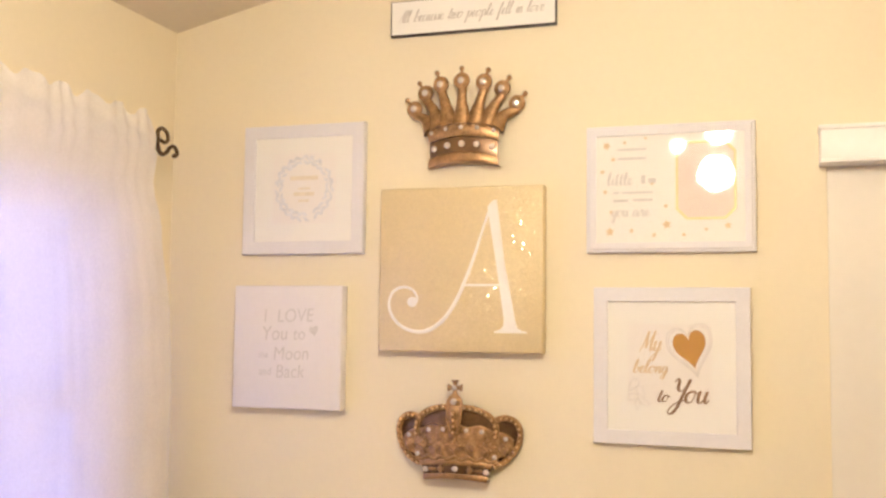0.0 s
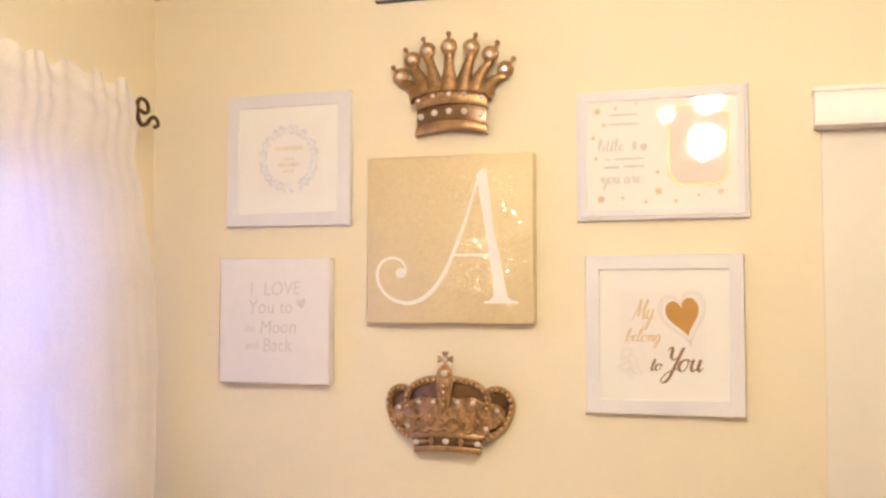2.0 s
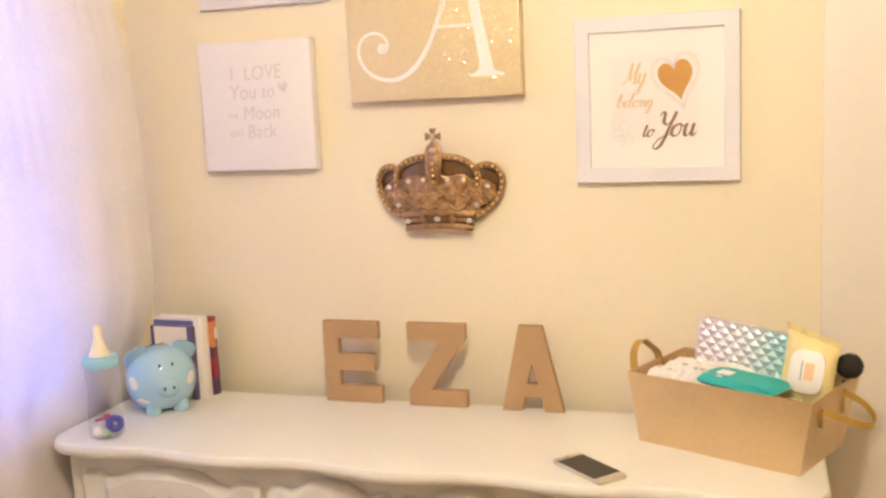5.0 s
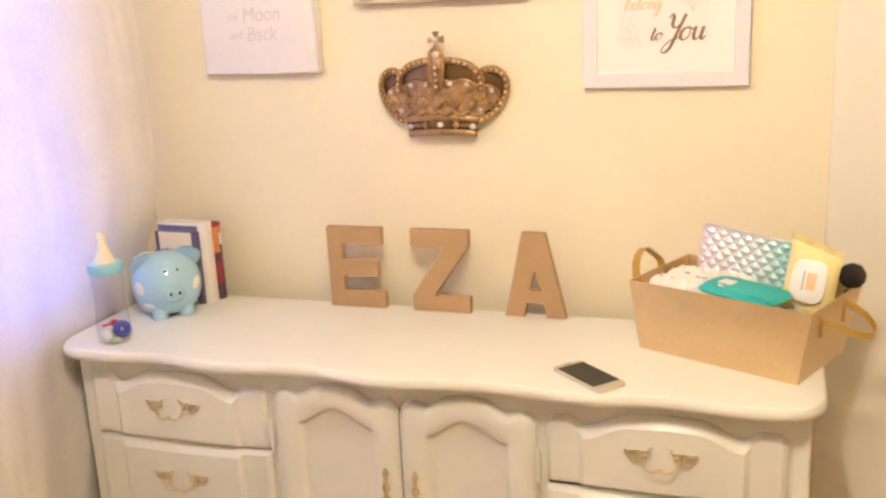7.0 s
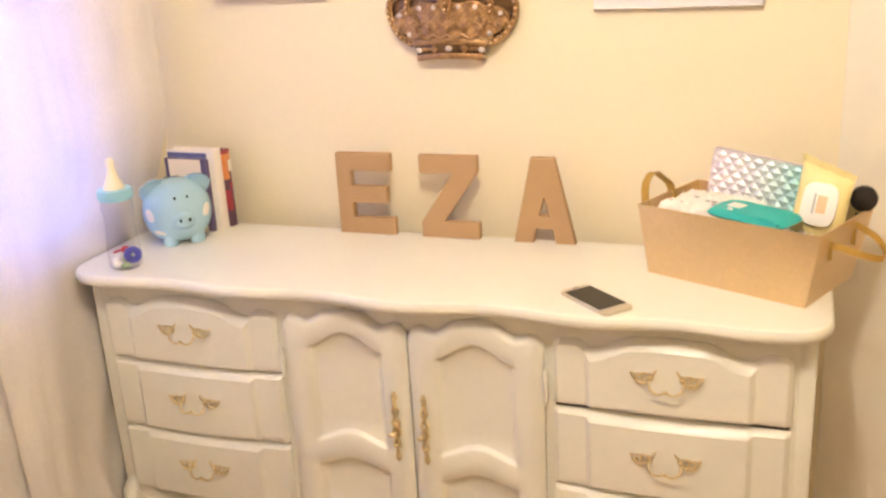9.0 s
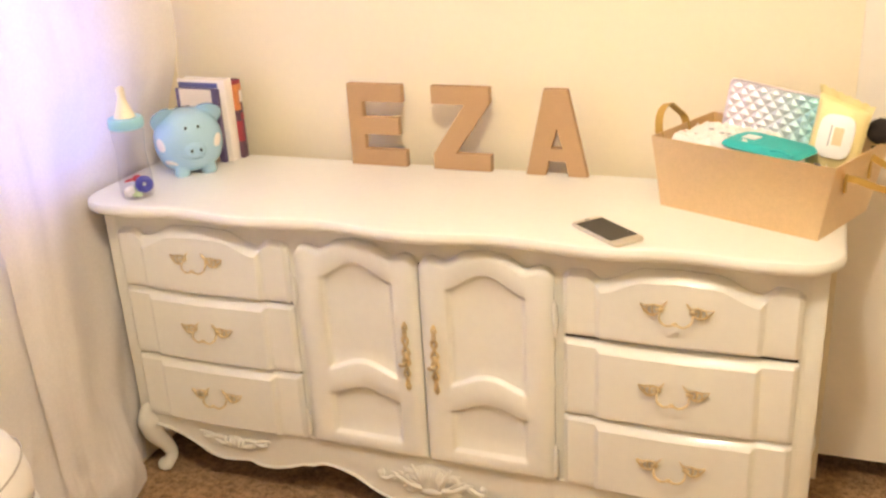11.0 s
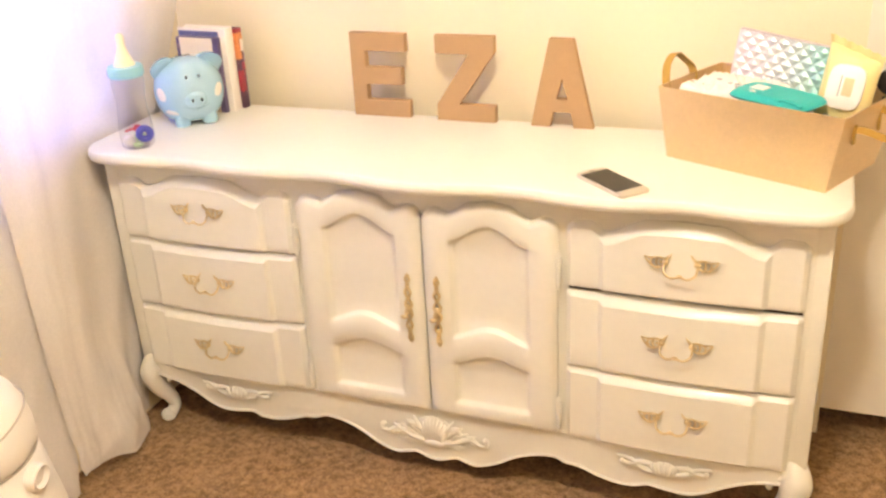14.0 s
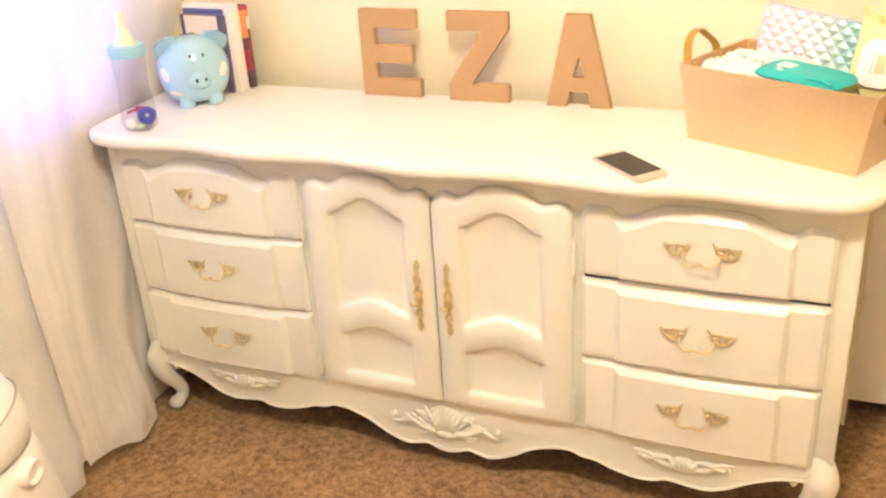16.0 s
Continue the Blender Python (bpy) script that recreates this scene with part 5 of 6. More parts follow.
    for s in (-1, 1):
        for dx in (0.036, 0.036):
            for dz in (0.019, 0.032):
                ball(bm, (cx + s * dx, bow(dx, w, 0.034) - 0.005, z + dz + 0.004), 0.0042, seg=8)
        box(bm, (cx + s * 0.058 - 0.010, bow(0.058, w, 0.034) - 0.006, z + 0.024), (cx + s * 0.058 + 0.010, bow(0.058, w, 0.034) + 0.004, z + 0.031), 0.002)
        for d, h in ((0.030, 0.124), (0.068, 0.122), (0.124, 0.106), (0.098, 0.062)):
            gems.append(((cx + s * d, bow(d, w, 0.034) - 0.009, z + h), 0.0060, (1, 0.7, 1)))
    bmesh.ops.recalc_face_normals(bm, faces=bm.faces)
    return bm, gems, hollow, beads


crown = thing("domed_crown", (0.197, 0, 1.193), "bronze domed wall crown with beaded arches and rhinestones", "wall crown", "crowns on the wall")
b, g, h, d = domed_crown(0.196, 1.196)
part("crown_body", b, M["bronze"], crown, angle=60)
bm = bmesh.new()
ball(bm, (0, 0, 0), 0.0060, seg=8)
BEAD = mesh_of("bead", bm, M["bronze_bead"], 80)
for spot in d:
    part("bead", BEAD, None, crown, at=spot)
# the shade under the arches is in the cushion's colour
part("cushion", h, M["bronze_shaded"], crown, "bronze cushion, darkened with patina and recess shade", angle=60)
set_stones(g, crown)


# ---- curtains ----
def smooth(a, b, x):
    t = min(1.0, max(0.0, (x - a) / (b - a)))
    return t * t * (3 - 2 * t)


ROD_Z, ROD_X = 2.045, -0.568
rod = thing("curtain_rod", (ROD_X, -0.9, ROD_Z), "dark iron curtain rod with a scroll finial", "curtain rod")
bm = bmesh.new()
sweep(bm, [(ROD_X, -1.75, ROD_Z), (ROD_X, -0.205, ROD_Z)], 0.008, 12)
part("rod", bm, M["iron"], rod)
scroll = [(-0.205, 2.045), (-0.186, 2.044), (-0.167, 2.040), (-0.152, 2.049), (-0.157, 2.067), (-0.178, 2.075), (-0.196, 2.066), (-0.199, 2.044), (-0.194, 2.020), (-0.178, 2.008), (-0.157, 2.015), (-0.143, 2.029), (-0.126, 2.037), (-0.110, 2.029), (-0.108, 2.017), (-0.121, 2.012)]
bm = bmesh.new()
sweep(bm, cat([(ROD_X, y, z) for y, z in scroll], 6), [0.005, 0.005, 0.005, 0.005, 0.005, 0.0052, 0.0055, 0.006, 0.006, 0.006, 0.0056, 0.0052, 0.005, 0.005, 0.005, 0.0055], 8)
ball(bm, (ROD_X, -0.121, 2.012), 0.0062, seg=10)
part("finial", bm, M["iron"], rod, "dark iron scroll finial")
for y in (-0.245, -1.70):
    bm = bmesh.new()
    box(bm, (LEFT, y - 0.011, ROD_Z - 0.045), (LEFT + 0.005, y + 0.011, ROD_Z + 0.02), 0.002)
    sweep(bm, cat([(LEFT + 0.004, y, ROD_Z - 0.02), (LEFT + 0.05, y, ROD_Z - 0.024), (ROD_X, y, ROD_Z - 0.012)], 5), 0.005, 8)
    part("bracket", bm, M["iron"], rod)


def curtain(edge_z, edge_y, far_z, far_y, x_base, amp, seed, foot, squeeze):
    """A gathered sheer panel on the rod: tight pleats at the top that join into soft folds below."""
    rng = random.Random(seed)
    ph = [rng.uniform(0, 6.28) for _ in range(8)]
    n, rows = 190, []
    levels = [2.092, 2.086, 2.079, 2.072, 2.065, 2.058, 2.052, 2.045, 2.038, 2.030, 2.022, 2.012, 2.0] + list(np.linspace(1.97, 0.30, 46)) + list(np.linspace(0.27, foot, 16))
    for z in levels:
        y_a, y_b = curve_at(edge_z, edge_y, z), curve_at(far_z, far_y, z)
        row = []
        g = smooth(2.0, 1.2, z)
        for k in range(n + 1):
            s = k / n
            y = y_a + (y_b - y_a) * s
            pleat = math.sin(s * 74 + 1.8 * math.sin(s * 17 + ph[0]) + ph[1])
            fold = math.sin(s * 24 + 1.3 * math.sin(s * 9 + ph[2]) + ph[3] + 0.25 * math.sin(z * 2.2 + ph[4]))
            wide = math.sin(s * 13 + ph[5] + 0.35 * math.sin(z * 1.7))
            x = x_base + (1 - g) * 0.0007 * pleat + (0.25 + 0.75 * g) * (1 - 0.45 * smooth(1.1, 0.4, z)) * amp * (0.6 * fold + 0.55 * wide) + 0.0003 * pleat * g
            # creases across the cloth, sharper towards the hem
            x += g * (0.007 * abs(noise.noise(Vector((y * 8 + seed, z * 5, 1)))) + 0.011 * (0.35 - abs(noise.noise(Vector((y * 9 + z * 5, z * 7 - y * 4, seed))))) * smooth(1.1, 0.3, z))
            lift = 0.0
            if z > 2.0:
                near = math.exp(-((z - ROD_Z) / 0.017) ** 2)
                puff = 1 - near
                x = ROD_X + 0.0135 + 0.0015 * pleat + puff * (0.0013 * pleat + 0.005 * fold)
                if z > ROD_Z + 0.02:
                    q = (z - ROD_Z - 0.02) / 0.027
                    lift = q * (0.020 * (1 - abs(math.cos(s * 21 + ph[6])) ** 5) + 0.002 * math.sin(s * 60 + ph[7]) - 0.010)
                    x += q * 0.003 * math.sin(s * 38 + ph[2])
            elif z > 1.9:
                top_x = ROD_X + 0.0135 + 0.0016 * pleat
                x = top_x + (x - top_x) * smooth(2.0, 1.9, z)
            if squeeze:
                wgt = smooth(1.12, 0.81, z) * smooth(-0.68, -0.47, y) * (1 - 0.8 * smooth(0.40, 0.05, z) * smooth(-0.45, -0.51, y))
                x += (-0.6405 + 0.003 * fold - x) * wgt
                # the cloth spills forwards over the carpet beside the leg
                out = smooth(0.30, 0.0, z) * smooth(-0.42, -0.50, y)
                x += out * (1 - 0.75 * smooth(-0.60, -0.72, y)) * (0.034 + 0.012 * math.sin(s * 15 + ph[6]))
                lift += smooth(0.16, 0.0, z) * (0.002 * math.sin(s * 12 + ph[1]) + 0.004 + 0.034 * smooth(0.35, 1.0, s))
                y += smooth(0.25, 0.0, z) * 0.006 * math.sin(z * 60 + s * 20) * smooth(-0.47, -0.52, y)
            else:
                x += smooth(0.28, 0.0, z) * 0.035
            x = max(x, LEFT + 0.006)
            row.append((x, y, max(z + lift, 0.003)))
        rows.append(row)
    bm = bmesh.new()
    grid(bm, rows)
    return bm


EZ = [0.0, 0.10, 0.30, 0.55, 0.80, 1.05, 1.36, 1.60, 1.80, 2.00, 2.13]
c1 = solid("curtain", curtain(EZ, [-0.408, -0.392, -0.340, -0.22, -0.10, -0.070, -0.066, -0.088, -0.135, -0.215, -0.240], [0.0, 0.7, 1.4, 2.13], [-0.752, -0.775, -0.83, -0.90], -0.585, 0.0056, 5, 0.012, True), M["curtain"], "sheer white gathered curtain beside the dresser, glowing with daylight", "curtain", "curtains at the window", angle=180)
c2 = solid("curtain", curtain([0.0, 0.12, 0.3, 0.7, 2.13], [-0.762, -0.735, -0.670, -0.670, -0.860], [0.0, 2.13], [-1.62, -1.66], -0.622, 0.0065, 8, 0.006, False), M["curtain"], "sheer white gathered curtain, glowing with daylight", "curtain", "curtains at the window", angle=180)

# ---- on the dresser: letters ----
LET_E = [rect(0, 0.0385, 0, 0.203)[0], (0.147, 0), (0.147, 0.041), (0.0385, 0.041), (0.0385, 0.079), (0.131, 0.079), (0.131, 0.121), (0.0385, 0.121), (0.0385, 0.160), (0.143, 0.160), (0.143, 0.203), (0, 0.203)]
LET_Z = [(0, 0), (0.145, 0), (0.145, 0.040), (0.057, 0.040), (0.145, 0.165), (0.145, 0.203), (0, 0.203), (0, 0.160), (0.082, 0.160), (0.0, 0.038)]
LET_A = [(0, 0), (0.046, 0), (0.054, 0.035), (0.094, 0.035), (0.101, 0), (0.146, 0), (0.098, 0.203), (0.044, 0.203)]
LET_A_HOLE = [(0.0605, 0.066), (0.0865, 0.066), (0.0735, 0.112)]


def card_letter(loops, x, word):
    bm = bmesh.new()
    cut(bm, loops, 0.022, 0.0012, m=Matrix.Translation((x, -0.096, TOP)))
    low = min(v.co.z for v in bm.verts)
    bmesh.ops.translate(bm, vec=(0, 0, TOP - low), verts=bm.verts)
    return solid("cardboard_letter", bm, M["kraft"], f"brown kraft cardboard block letter {word} standing on the dresser", "block letter", "cardboard letters on the dresser", angle=30)


card_letter([LET_E], -0.097, "E")
card_letter([LET_Z], 0.122, "Z")
card_letter([LET_A, LET_A_HOLE], 0.353, "A")

# ---- books ----
BU, BV = Vector((0.05, 0.99875, 0)), Vector((-0.99875, 0.05, 0))


def book(u0, thick, width, height, at_x, cover, label):
    """A hardback on end: spine along BV = 0 at at_x, front board towards -BU."""
    o = Vector((at_x, -0.150, TOP))
    m = Matrix(((BU.x, BV.x, 0, o.x), (BU.y, BV.y, 0, o.y), (0, 0, 1, o.z), (0, 0, 0, 1)))
    th = thing("book", o + BU * (u0 + thick / 2), label, "book", "books on the dresser")
    bm = bmesh.new()
    box(bm, (u0, 0.0, 0), (u0 + 0.0025, width, height), 0.0008, 2, m)
    box(bm, (u0 + thick - 0.0025, 0.0, 0), (u0 + thick, width, height), 0.0008, 2, m)
    box(bm, (u0 + 0.0005, -0.0030, 0), (u0 + thick - 0.0005, 0.002, height), 0.0012, 2, m)
    part("cover", bm, cover, th)
    bm = bmesh.new()
    box(bm, (u0 + 0.0025, 0.002, 0.003), (u0 + thick - 0.0025, width - 0.004, height - 0.004), m=m)
    part("pages", bm, M["pages"], th)
    return th, m


th, m = book(0.0, 0.013, 0.124, 0.190, -0.436, M["navy"], "navy hardback book with a cream front, standing")
bm = bmesh.new()
box(bm, (-0.0008, 0.014, 0.0008), (0.001, 0.113, 0.1892), 0.0003, 1, m)
part("front_panel", bm, M["cream"], th, "cream front panel")
th, m = book(0.0140, 0.033, 0.140, 0.211, -0.421, M["white_cover"], "white hardback book with a slate blue band, standing")
bm = bmesh.new()
box(bm, (0.0132, 0.018, 0.190), (0.0155, 0.138, 0.203), 0.0003, 1, m)
part("band", bm, M["slate"], th, "slate blue band")
th, m = book(0.0480, 0.022, 0.128, 0.2045, -0.412, M["plum"], "dark plum hardback book with an orange and crimson spine, standing")
for z0, z1, x0, x1, mt in ((0.1935, 0.2035, 0.0490, 0.0692, "crimson"), (0.150, 0.1934, 0.0490, 0.0692, "orange"), (0.146, 0.176, 0.0575, 0.0692, "white_cover"), (0.126, 0.1498, 0.0490, 0.0600, "orange"), (0.044, 0.098, 0.0490, 0.0610, "crimson"), (0.100, 0.118, 0.0560, 0.0680, "crimson")):
    bm = bmesh.new()
    box(bm, (x0 - (0.0017 if x0 < 0.05 else 0.0), -0.0038 - (0.0006 if mt == "white_cover" else 0.0), z0), (x1, 0.010 if x0 < 0.05 else -0.0022, z1), 0.0005, 1, m)
    part("spine_patch", bm, M[mt], th, "printed spine patch")

# ---- piggy bank ----
PIG = Vector((-0.489, -0.217, TOP))
FACE = Matrix.Translation(PIG) @ Matrix.Rotation(0.80, 4, "Z")
pig = thing("piggy_bank", PIG, "pale blue glazed ceramic piggy bank with white dots", "piggy bank")
bm = bmesh.new()
prof = [(0.0, 0.010), (0.045, 0.013), (0.070, 0.028), (0.084, 0.054), (0.0875, 0.084), (0.082, 0.112), (0.065, 0.138), (0.040, 0.154), (0.0, 0.159)]
prof = [(r * 0.965, 0.004 + (z - 0.010) * 1.045) for r, z in prof]
lathe(bm, [(q[0], q[1]) for q in cat([(a, b, 0) for a, b in prof], 5)], seg=40, m=FACE @ Matrix.Diagonal((1, 0.95, 1, 1)))
part("body", bm, M["pig"], pig, angle=80)
bm = bmesh.new()
t = bmesh.new()
lathe(t, [(0, 0.0), (0.012, 0.0), (0.023, -0.003), (0.028, -0.008), (0.032, -0.016), (0.036, -0.030), (0, -0.034)], seg=24)
add(bm, t, FACE @ Matrix.Translation((0.0, -0.0870, 0.067)) @ Matrix.Rotation(radians(95), 4, "X") @ Matrix.Diagonal((0.90, 0.74, 1, 1)))
part("snout", bm, M["pig"], pig, angle=80)


def on_pig(x, z, lift=0.0):
    """A point of the face by sideways place and height, and the outward direction there."""
    r = curve_at([b for a, b in prof], [a for a, b in prof], z)
    y = -math.sqrt(max(1e-6, r * r - x * x)) * 0.95
    nrm = Vector((x, y / 0.9, (z - 0.092) * 1.25)).normalized()
    return Vector((x, y, z)) + nrm * lift, nrm


def disc_on_pig(name, x, z, rx, rz, mat, label=""):
    bm = bmesh.new()
    p, nrm = on_pig(x, z, 0.0004)
    mm = FACE @ Matrix.Translation(p) @ nrm.to_track_quat("-Y", "Z").to_matrix().to_4x4()
    ball(bm, (0, 0, 0), 1.0, (rx, 0.0022, rz), 16, mm)
    part(name, bm, mat, pig, label)


for x in (-0.014, 0.016):
    disc_on_pig("eye", x, 0.123, 0.0030, 0.0042, M["black"], "small black eye")
for x in (-0.010, 0.012):
    bm = bmesh.new()
    ball(bm, (x, -0.0885, 0.070), 0.0036, (0.8, 0.5, 1.25), 10, FACE)
    part("nostril", bm, M["black"], pig, "black nostril")
bm = bmesh.new()
sweep(bm, [FACE @ on_pig(q * 0.034, 0.046 + 0.010 * q * q, 0.0004)[0] for q in np.linspace(-1, 1, 15)], [0.0004, 0.0008, 0.0008, 0.0004], 6)
part("mouth", bm, M["pig_line"], pig, "thin darker smile line")
for x, z, rx, rz in ((0.060, 0.080, 0.015, 0.019), (-0.074, 0.082, 0.015, 0.019), (-0.056, 0.036, 0.018, 0.014)):
    disc_on_pig("dot", x, z, rx, rz, M["pig_dot"], "white glazed dot")
for s in (-1, 1):
    bm = bmesh.new()
    rows = []
    for j in range(9):
        v = j / 8
        wdt = 0.036 * math.sqrt(max(0.0, 1 - (v * 0.98) ** 2.4))
        rows.append([(q * wdt + 0.004 * v, -0.006 - 0.018 * v * v + 0.016 * (q * q) * (1 - v), v * 0.052) for q in np.linspace(-1, 1, 11)])
    front = grid(bm, rows)
    grid(bm, [[(x, y + 0.010, z - 0.001) for x, y, z in r] for r in rows])
    n = len(front)
    bm.verts.ensure_lookup_table()
    off = n * 11
    border = [(j, 0) for j in range(n)] + [(n - 1, k) for k in range(1, 11)] + [(j, 10) for j in range(n - 2, -1, -1)]
    for (j0, k0), (j1, k1) in zip(border, border[1:]):
        bm.faces.new((bm.verts[j0 * 11 + k0], bm.verts[j1 * 11 + k1], bm.verts[off + j1 * 11 + k1], bm.verts[off + j0 * 11 + k0]))
    bmesh.ops.recalc_face_normals(bm, faces=bm.faces)
    bmesh.ops.transform(bm, matrix=FACE @ Matrix.Translation((s * 0.047, -0.006, 0.124)) @ Matrix.Diagonal((0.94, 1, 1.0, 1)) @ Matrix.Rotation(radians(s * 24), 4, "Y") @ Matrix.Rotation(radians(12), 4, "X") @ Matrix.Diagonal((s, 1, 1, 1)), verts=bm.verts)
    bmesh.ops.recalc_face_normals(bm, faces=bm.faces)
    part("ear", bm, M["pig"], pig, angle=80)
for x, y in ((-0.033, -0.042), (0.033, -0.042), (-0.033, 0.040), (0.033, 0.040)):
    bm = bmesh.new()
    lathe(bm, [(0, 0.0), (0.017, 0.0), (0.0195, 0.004), (0.0195, 0.014), (0.016, 0.030), (0, 0.032)], (x, y, 0), 20, FACE)
    part("foot", bm, M["pig"], pig)
bm = bmesh.new()
box(bm, (-0.018, -0.004, 0.1560), (0.018, 0.000, 0.1592), 0.001, 1, FACE @ Matrix.Translation((0, 0.02, 0)))
part("coin_slot", bm, M["black"], pig)

# ---- bottle bank ----
BOT = Vector((-0.496, -0.430, TOP))
bottle = thing("bottle_bank", BOT, "clear plastic baby bottle bank with an aqua ring and cream teat", "baby bottle")
bm = bmesh.new()
outer = [(0.0, 0.001), (0.036, 0.001), (0.041, 0.005), (0.0430, 0.015), (0.0430, 0.050), (0.0400, 0.080), (0.0370, 0.105), (0.0375, 0.130), (0.0405, 0.155), (0.0405, 0.170), (0.0370, 0.180)]
lathe(bm, [(r * 0.89, z * 0.925) for r, z in outer], BOT, 36)
part("bottle", bm, M["clear"], bottle, angle=80)
bm = bmesh.new()
lathe(bm, [(0.036, 0.178), (0.0435, 0.178), (0.0445, 0.181), (0.0445, 0.203), (0.043, 0.207), (0.024, 0.208), (0.024, 0.204), (0.036, 0.203), (0.036, 0.178)], seg=36, m=Matrix.Translation(BOT + Vector((0, 0, 0.0175))) @ Matrix.Diagonal((0.87, 0.87, 0.83, 1)))
for k in range(36):
    a = k * math.tau / 36
    sweep(bm, [(BOT.x + 0.0387 * math.cos(a), BOT.y + 0.0387 * math.sin(a), TOP + 0.1690), (BOT.x + 0.0387 * math.cos(a), BOT.y + 0.0387 * math.sin(a), TOP + 0.1845)], 0.0010, 5)
part("ring", bm, M["aqua"], bottle, "aqua plastic screw ring")
bm = bmesh.new()
tp = [(0.0, 0.2075), (0.030, 0.2075), (0.029, 0.212), (0.0235, 0.223), (0.0175, 0.236), (0.0130, 0.248), (0.0115, 0.260), (0.0120, 0.270), (0.0100, 0.279), (0.0, 0.283)]
lathe(bm, [(q[0], q[1]) for q in cat([(a, b, 0) for a, b in tp[1:]], 4)], seg=28, m=Matrix.Translation(BOT) @ Matrix.Translation((0, 0, -0.0097)) @ Matrix.Diagonal((0.80, 0.80, 0.96, 1)))
part("teat", bm, M["teat"], bottle, "cream silicone teat", angle=80)


def toy(name, build, mat, label):
    bm = bmesh.new()
    build(bm)
    solid(name, bm, M[mat], label, "toy", "trinkets in the bottle", angle=60)


def torus(bm, c, r, t, m=None, seg=24):
    ring = [(c[0] + r * math.cos(a), c[1], c[2] + r * math.sin(a)) for a in (k * math.tau / seg for k in range(seg + 1))]
    sweep(bm, ring, t, 10, m=m)


TURN = Matrix.Translation(BOT + Vector((0.004, 0.002, 0))) @ Matrix.Rotation(0.62, 4, "Z")
toy("toy_ring", lambda b: torus(b, (0.014, -0.020, 0.033), 0.0125, 0.0085, TURN), "toy_blue", "violet blue plastic toy ring inside the bottle")
toy("toy_block", lambda b: box(b, (-0.010, -0.006, 0.036), (0.006, 0.010, 0.050), 0.003, 2, TURN), "toy_red", "red plastic toy block inside the bottle")
toy("toy_stick", lambda b: sweep(b, [TURN @ Vector(q) for q in ((-0.030, 0.008, 0.036), (-0.006, 0.012, 0.040))], 0.003, 8), "toy_red", "red plastic toy stick inside the bottle")
toy("toy_ball", lambda b: ball(b, (-0.022, -0.012, 0.017), 0.0135, seg=14, m=TURN), "toy_white", "white plastic toy ball inside the bottle")
toy("toy_bead", lambda b: ball(b, (0.000, 0.014, 0.016), 0.0125, (1.2, 1, 0.8), 14, TURN), "toy_green", "pale green plastic toy bead inside the bottle")
toy("toy_bead", lambda b: ball(b, (-0.004, -0.022, 0.010), 0.0085, (1.4, 1, 0.8), 12, TURN), "toy_green", "pale green plastic toy bead inside the bottle")

# ---- gold gift box and what is in it ----
BX = Matrix.Translation((0.688, -0.242, TOP)) @ Matrix.Rotation(math.atan2(-0.142, 0.31), 4, "Z")
gift = thing("gift_box", (0.88, -0.2, TOP), "open gold glitter gift box with ribbon handles", "gift box")
BW, BD, BH, FL = 0.342, 0.212, 0.147, 0.024
bm = bmesh.new()


def box_loop(z, inset):
    f = FL * z / BH
    return [(-f + inset, -f * 0.25 + inset, z), (BW + f - inset, -f * 0.25 + inset, z), (BW + f - inset, BD + f - inset, z), (-f + inset, BD + f - inset, z)]


loops = [box_loop(0.0, 0.0), box_loop(BH * 0.5, 0), box_loop(BH, 0.0), box_loop(BH + 0.0008, 0.0012), box_loop(BH, 0.0034), box_loop(0.004, 0.0034)]
vs = grid(bm, loops, closed=True)
bm.faces.new(vs[0]), bm.faces.new(vs[-1])
bmesh.ops.recalc_face_normals(bm, faces=bm.faces)
placed(bm, BX)
part("box", bm, M["gold_box"], gift, angle=30)


def ribbon(bm, pts, w, across):
    """A flat band along pts, w wide along the direction across."""
    line = cat(pts, 6)
    a = Vector(across).normalized() * w / 2
    rows = []
    for i, p in enumerate(line):
        d = (line[min(i + 1, len(line) - 1)] - line[max(i - 1, 0)]).normalized()
        nn = d.cross(a).normalized() * 0.0012
        rows.append([p + a + nn, p - a + nn, p - a - nn, p + a - nn])
    vs = grid(bm, rows, closed=True)
    bm.faces.new(vs[0]), bm.faces.new(vs[-1])
    bmesh.ops.recalc_face_normals(bm, faces=bm.faces)


bm = bmesh.new()
ribbon(bm, [(-0.0205, 0.028, 0.112), (-0.028, 0.028, 0.150), (-0.030, 0.034, 0.184), (-0.028, 0.058, 0.201), (-0.027, 0.090, 0.183), (-0.0265, 0.122, 0.158), (-0.0215, 0.126, 0.120)], 0.016, (1, 0.35, 0.15))
part("handle", placed(bm, BX), M["ribbon"], gift, "gold ribbon loop handle")
bm = bmesh.new()
ribbon(bm, [(BW + 0.0205, 0.055, 0.112), (BW + 0.036, 0.057, 0.112), (BW + 0.066, 0.072, 0.100), (BW + 0.092, 0.104, 0.088), (BW + 0.088, 0.134, 0.094), (BW + 0.062, 0.152, 0.112), (BW + 0.0205, 0.158, 0.128)], 0.013, (0.1, 0.30, 0.95))
part("handle", placed(bm, BX), M["ribbon"], gift, "gold ribbon loop handle")
for y in (0.052, 0.158):
    bm = bmesh.new()
    box(bm, (BW + 0.0165, y - 0.004, 0.085), (BW + 0.0215, y + 0.004, 0.122), 0.001, 1, BX)
    part("handle_end", bm, M["ribbon"], gift)


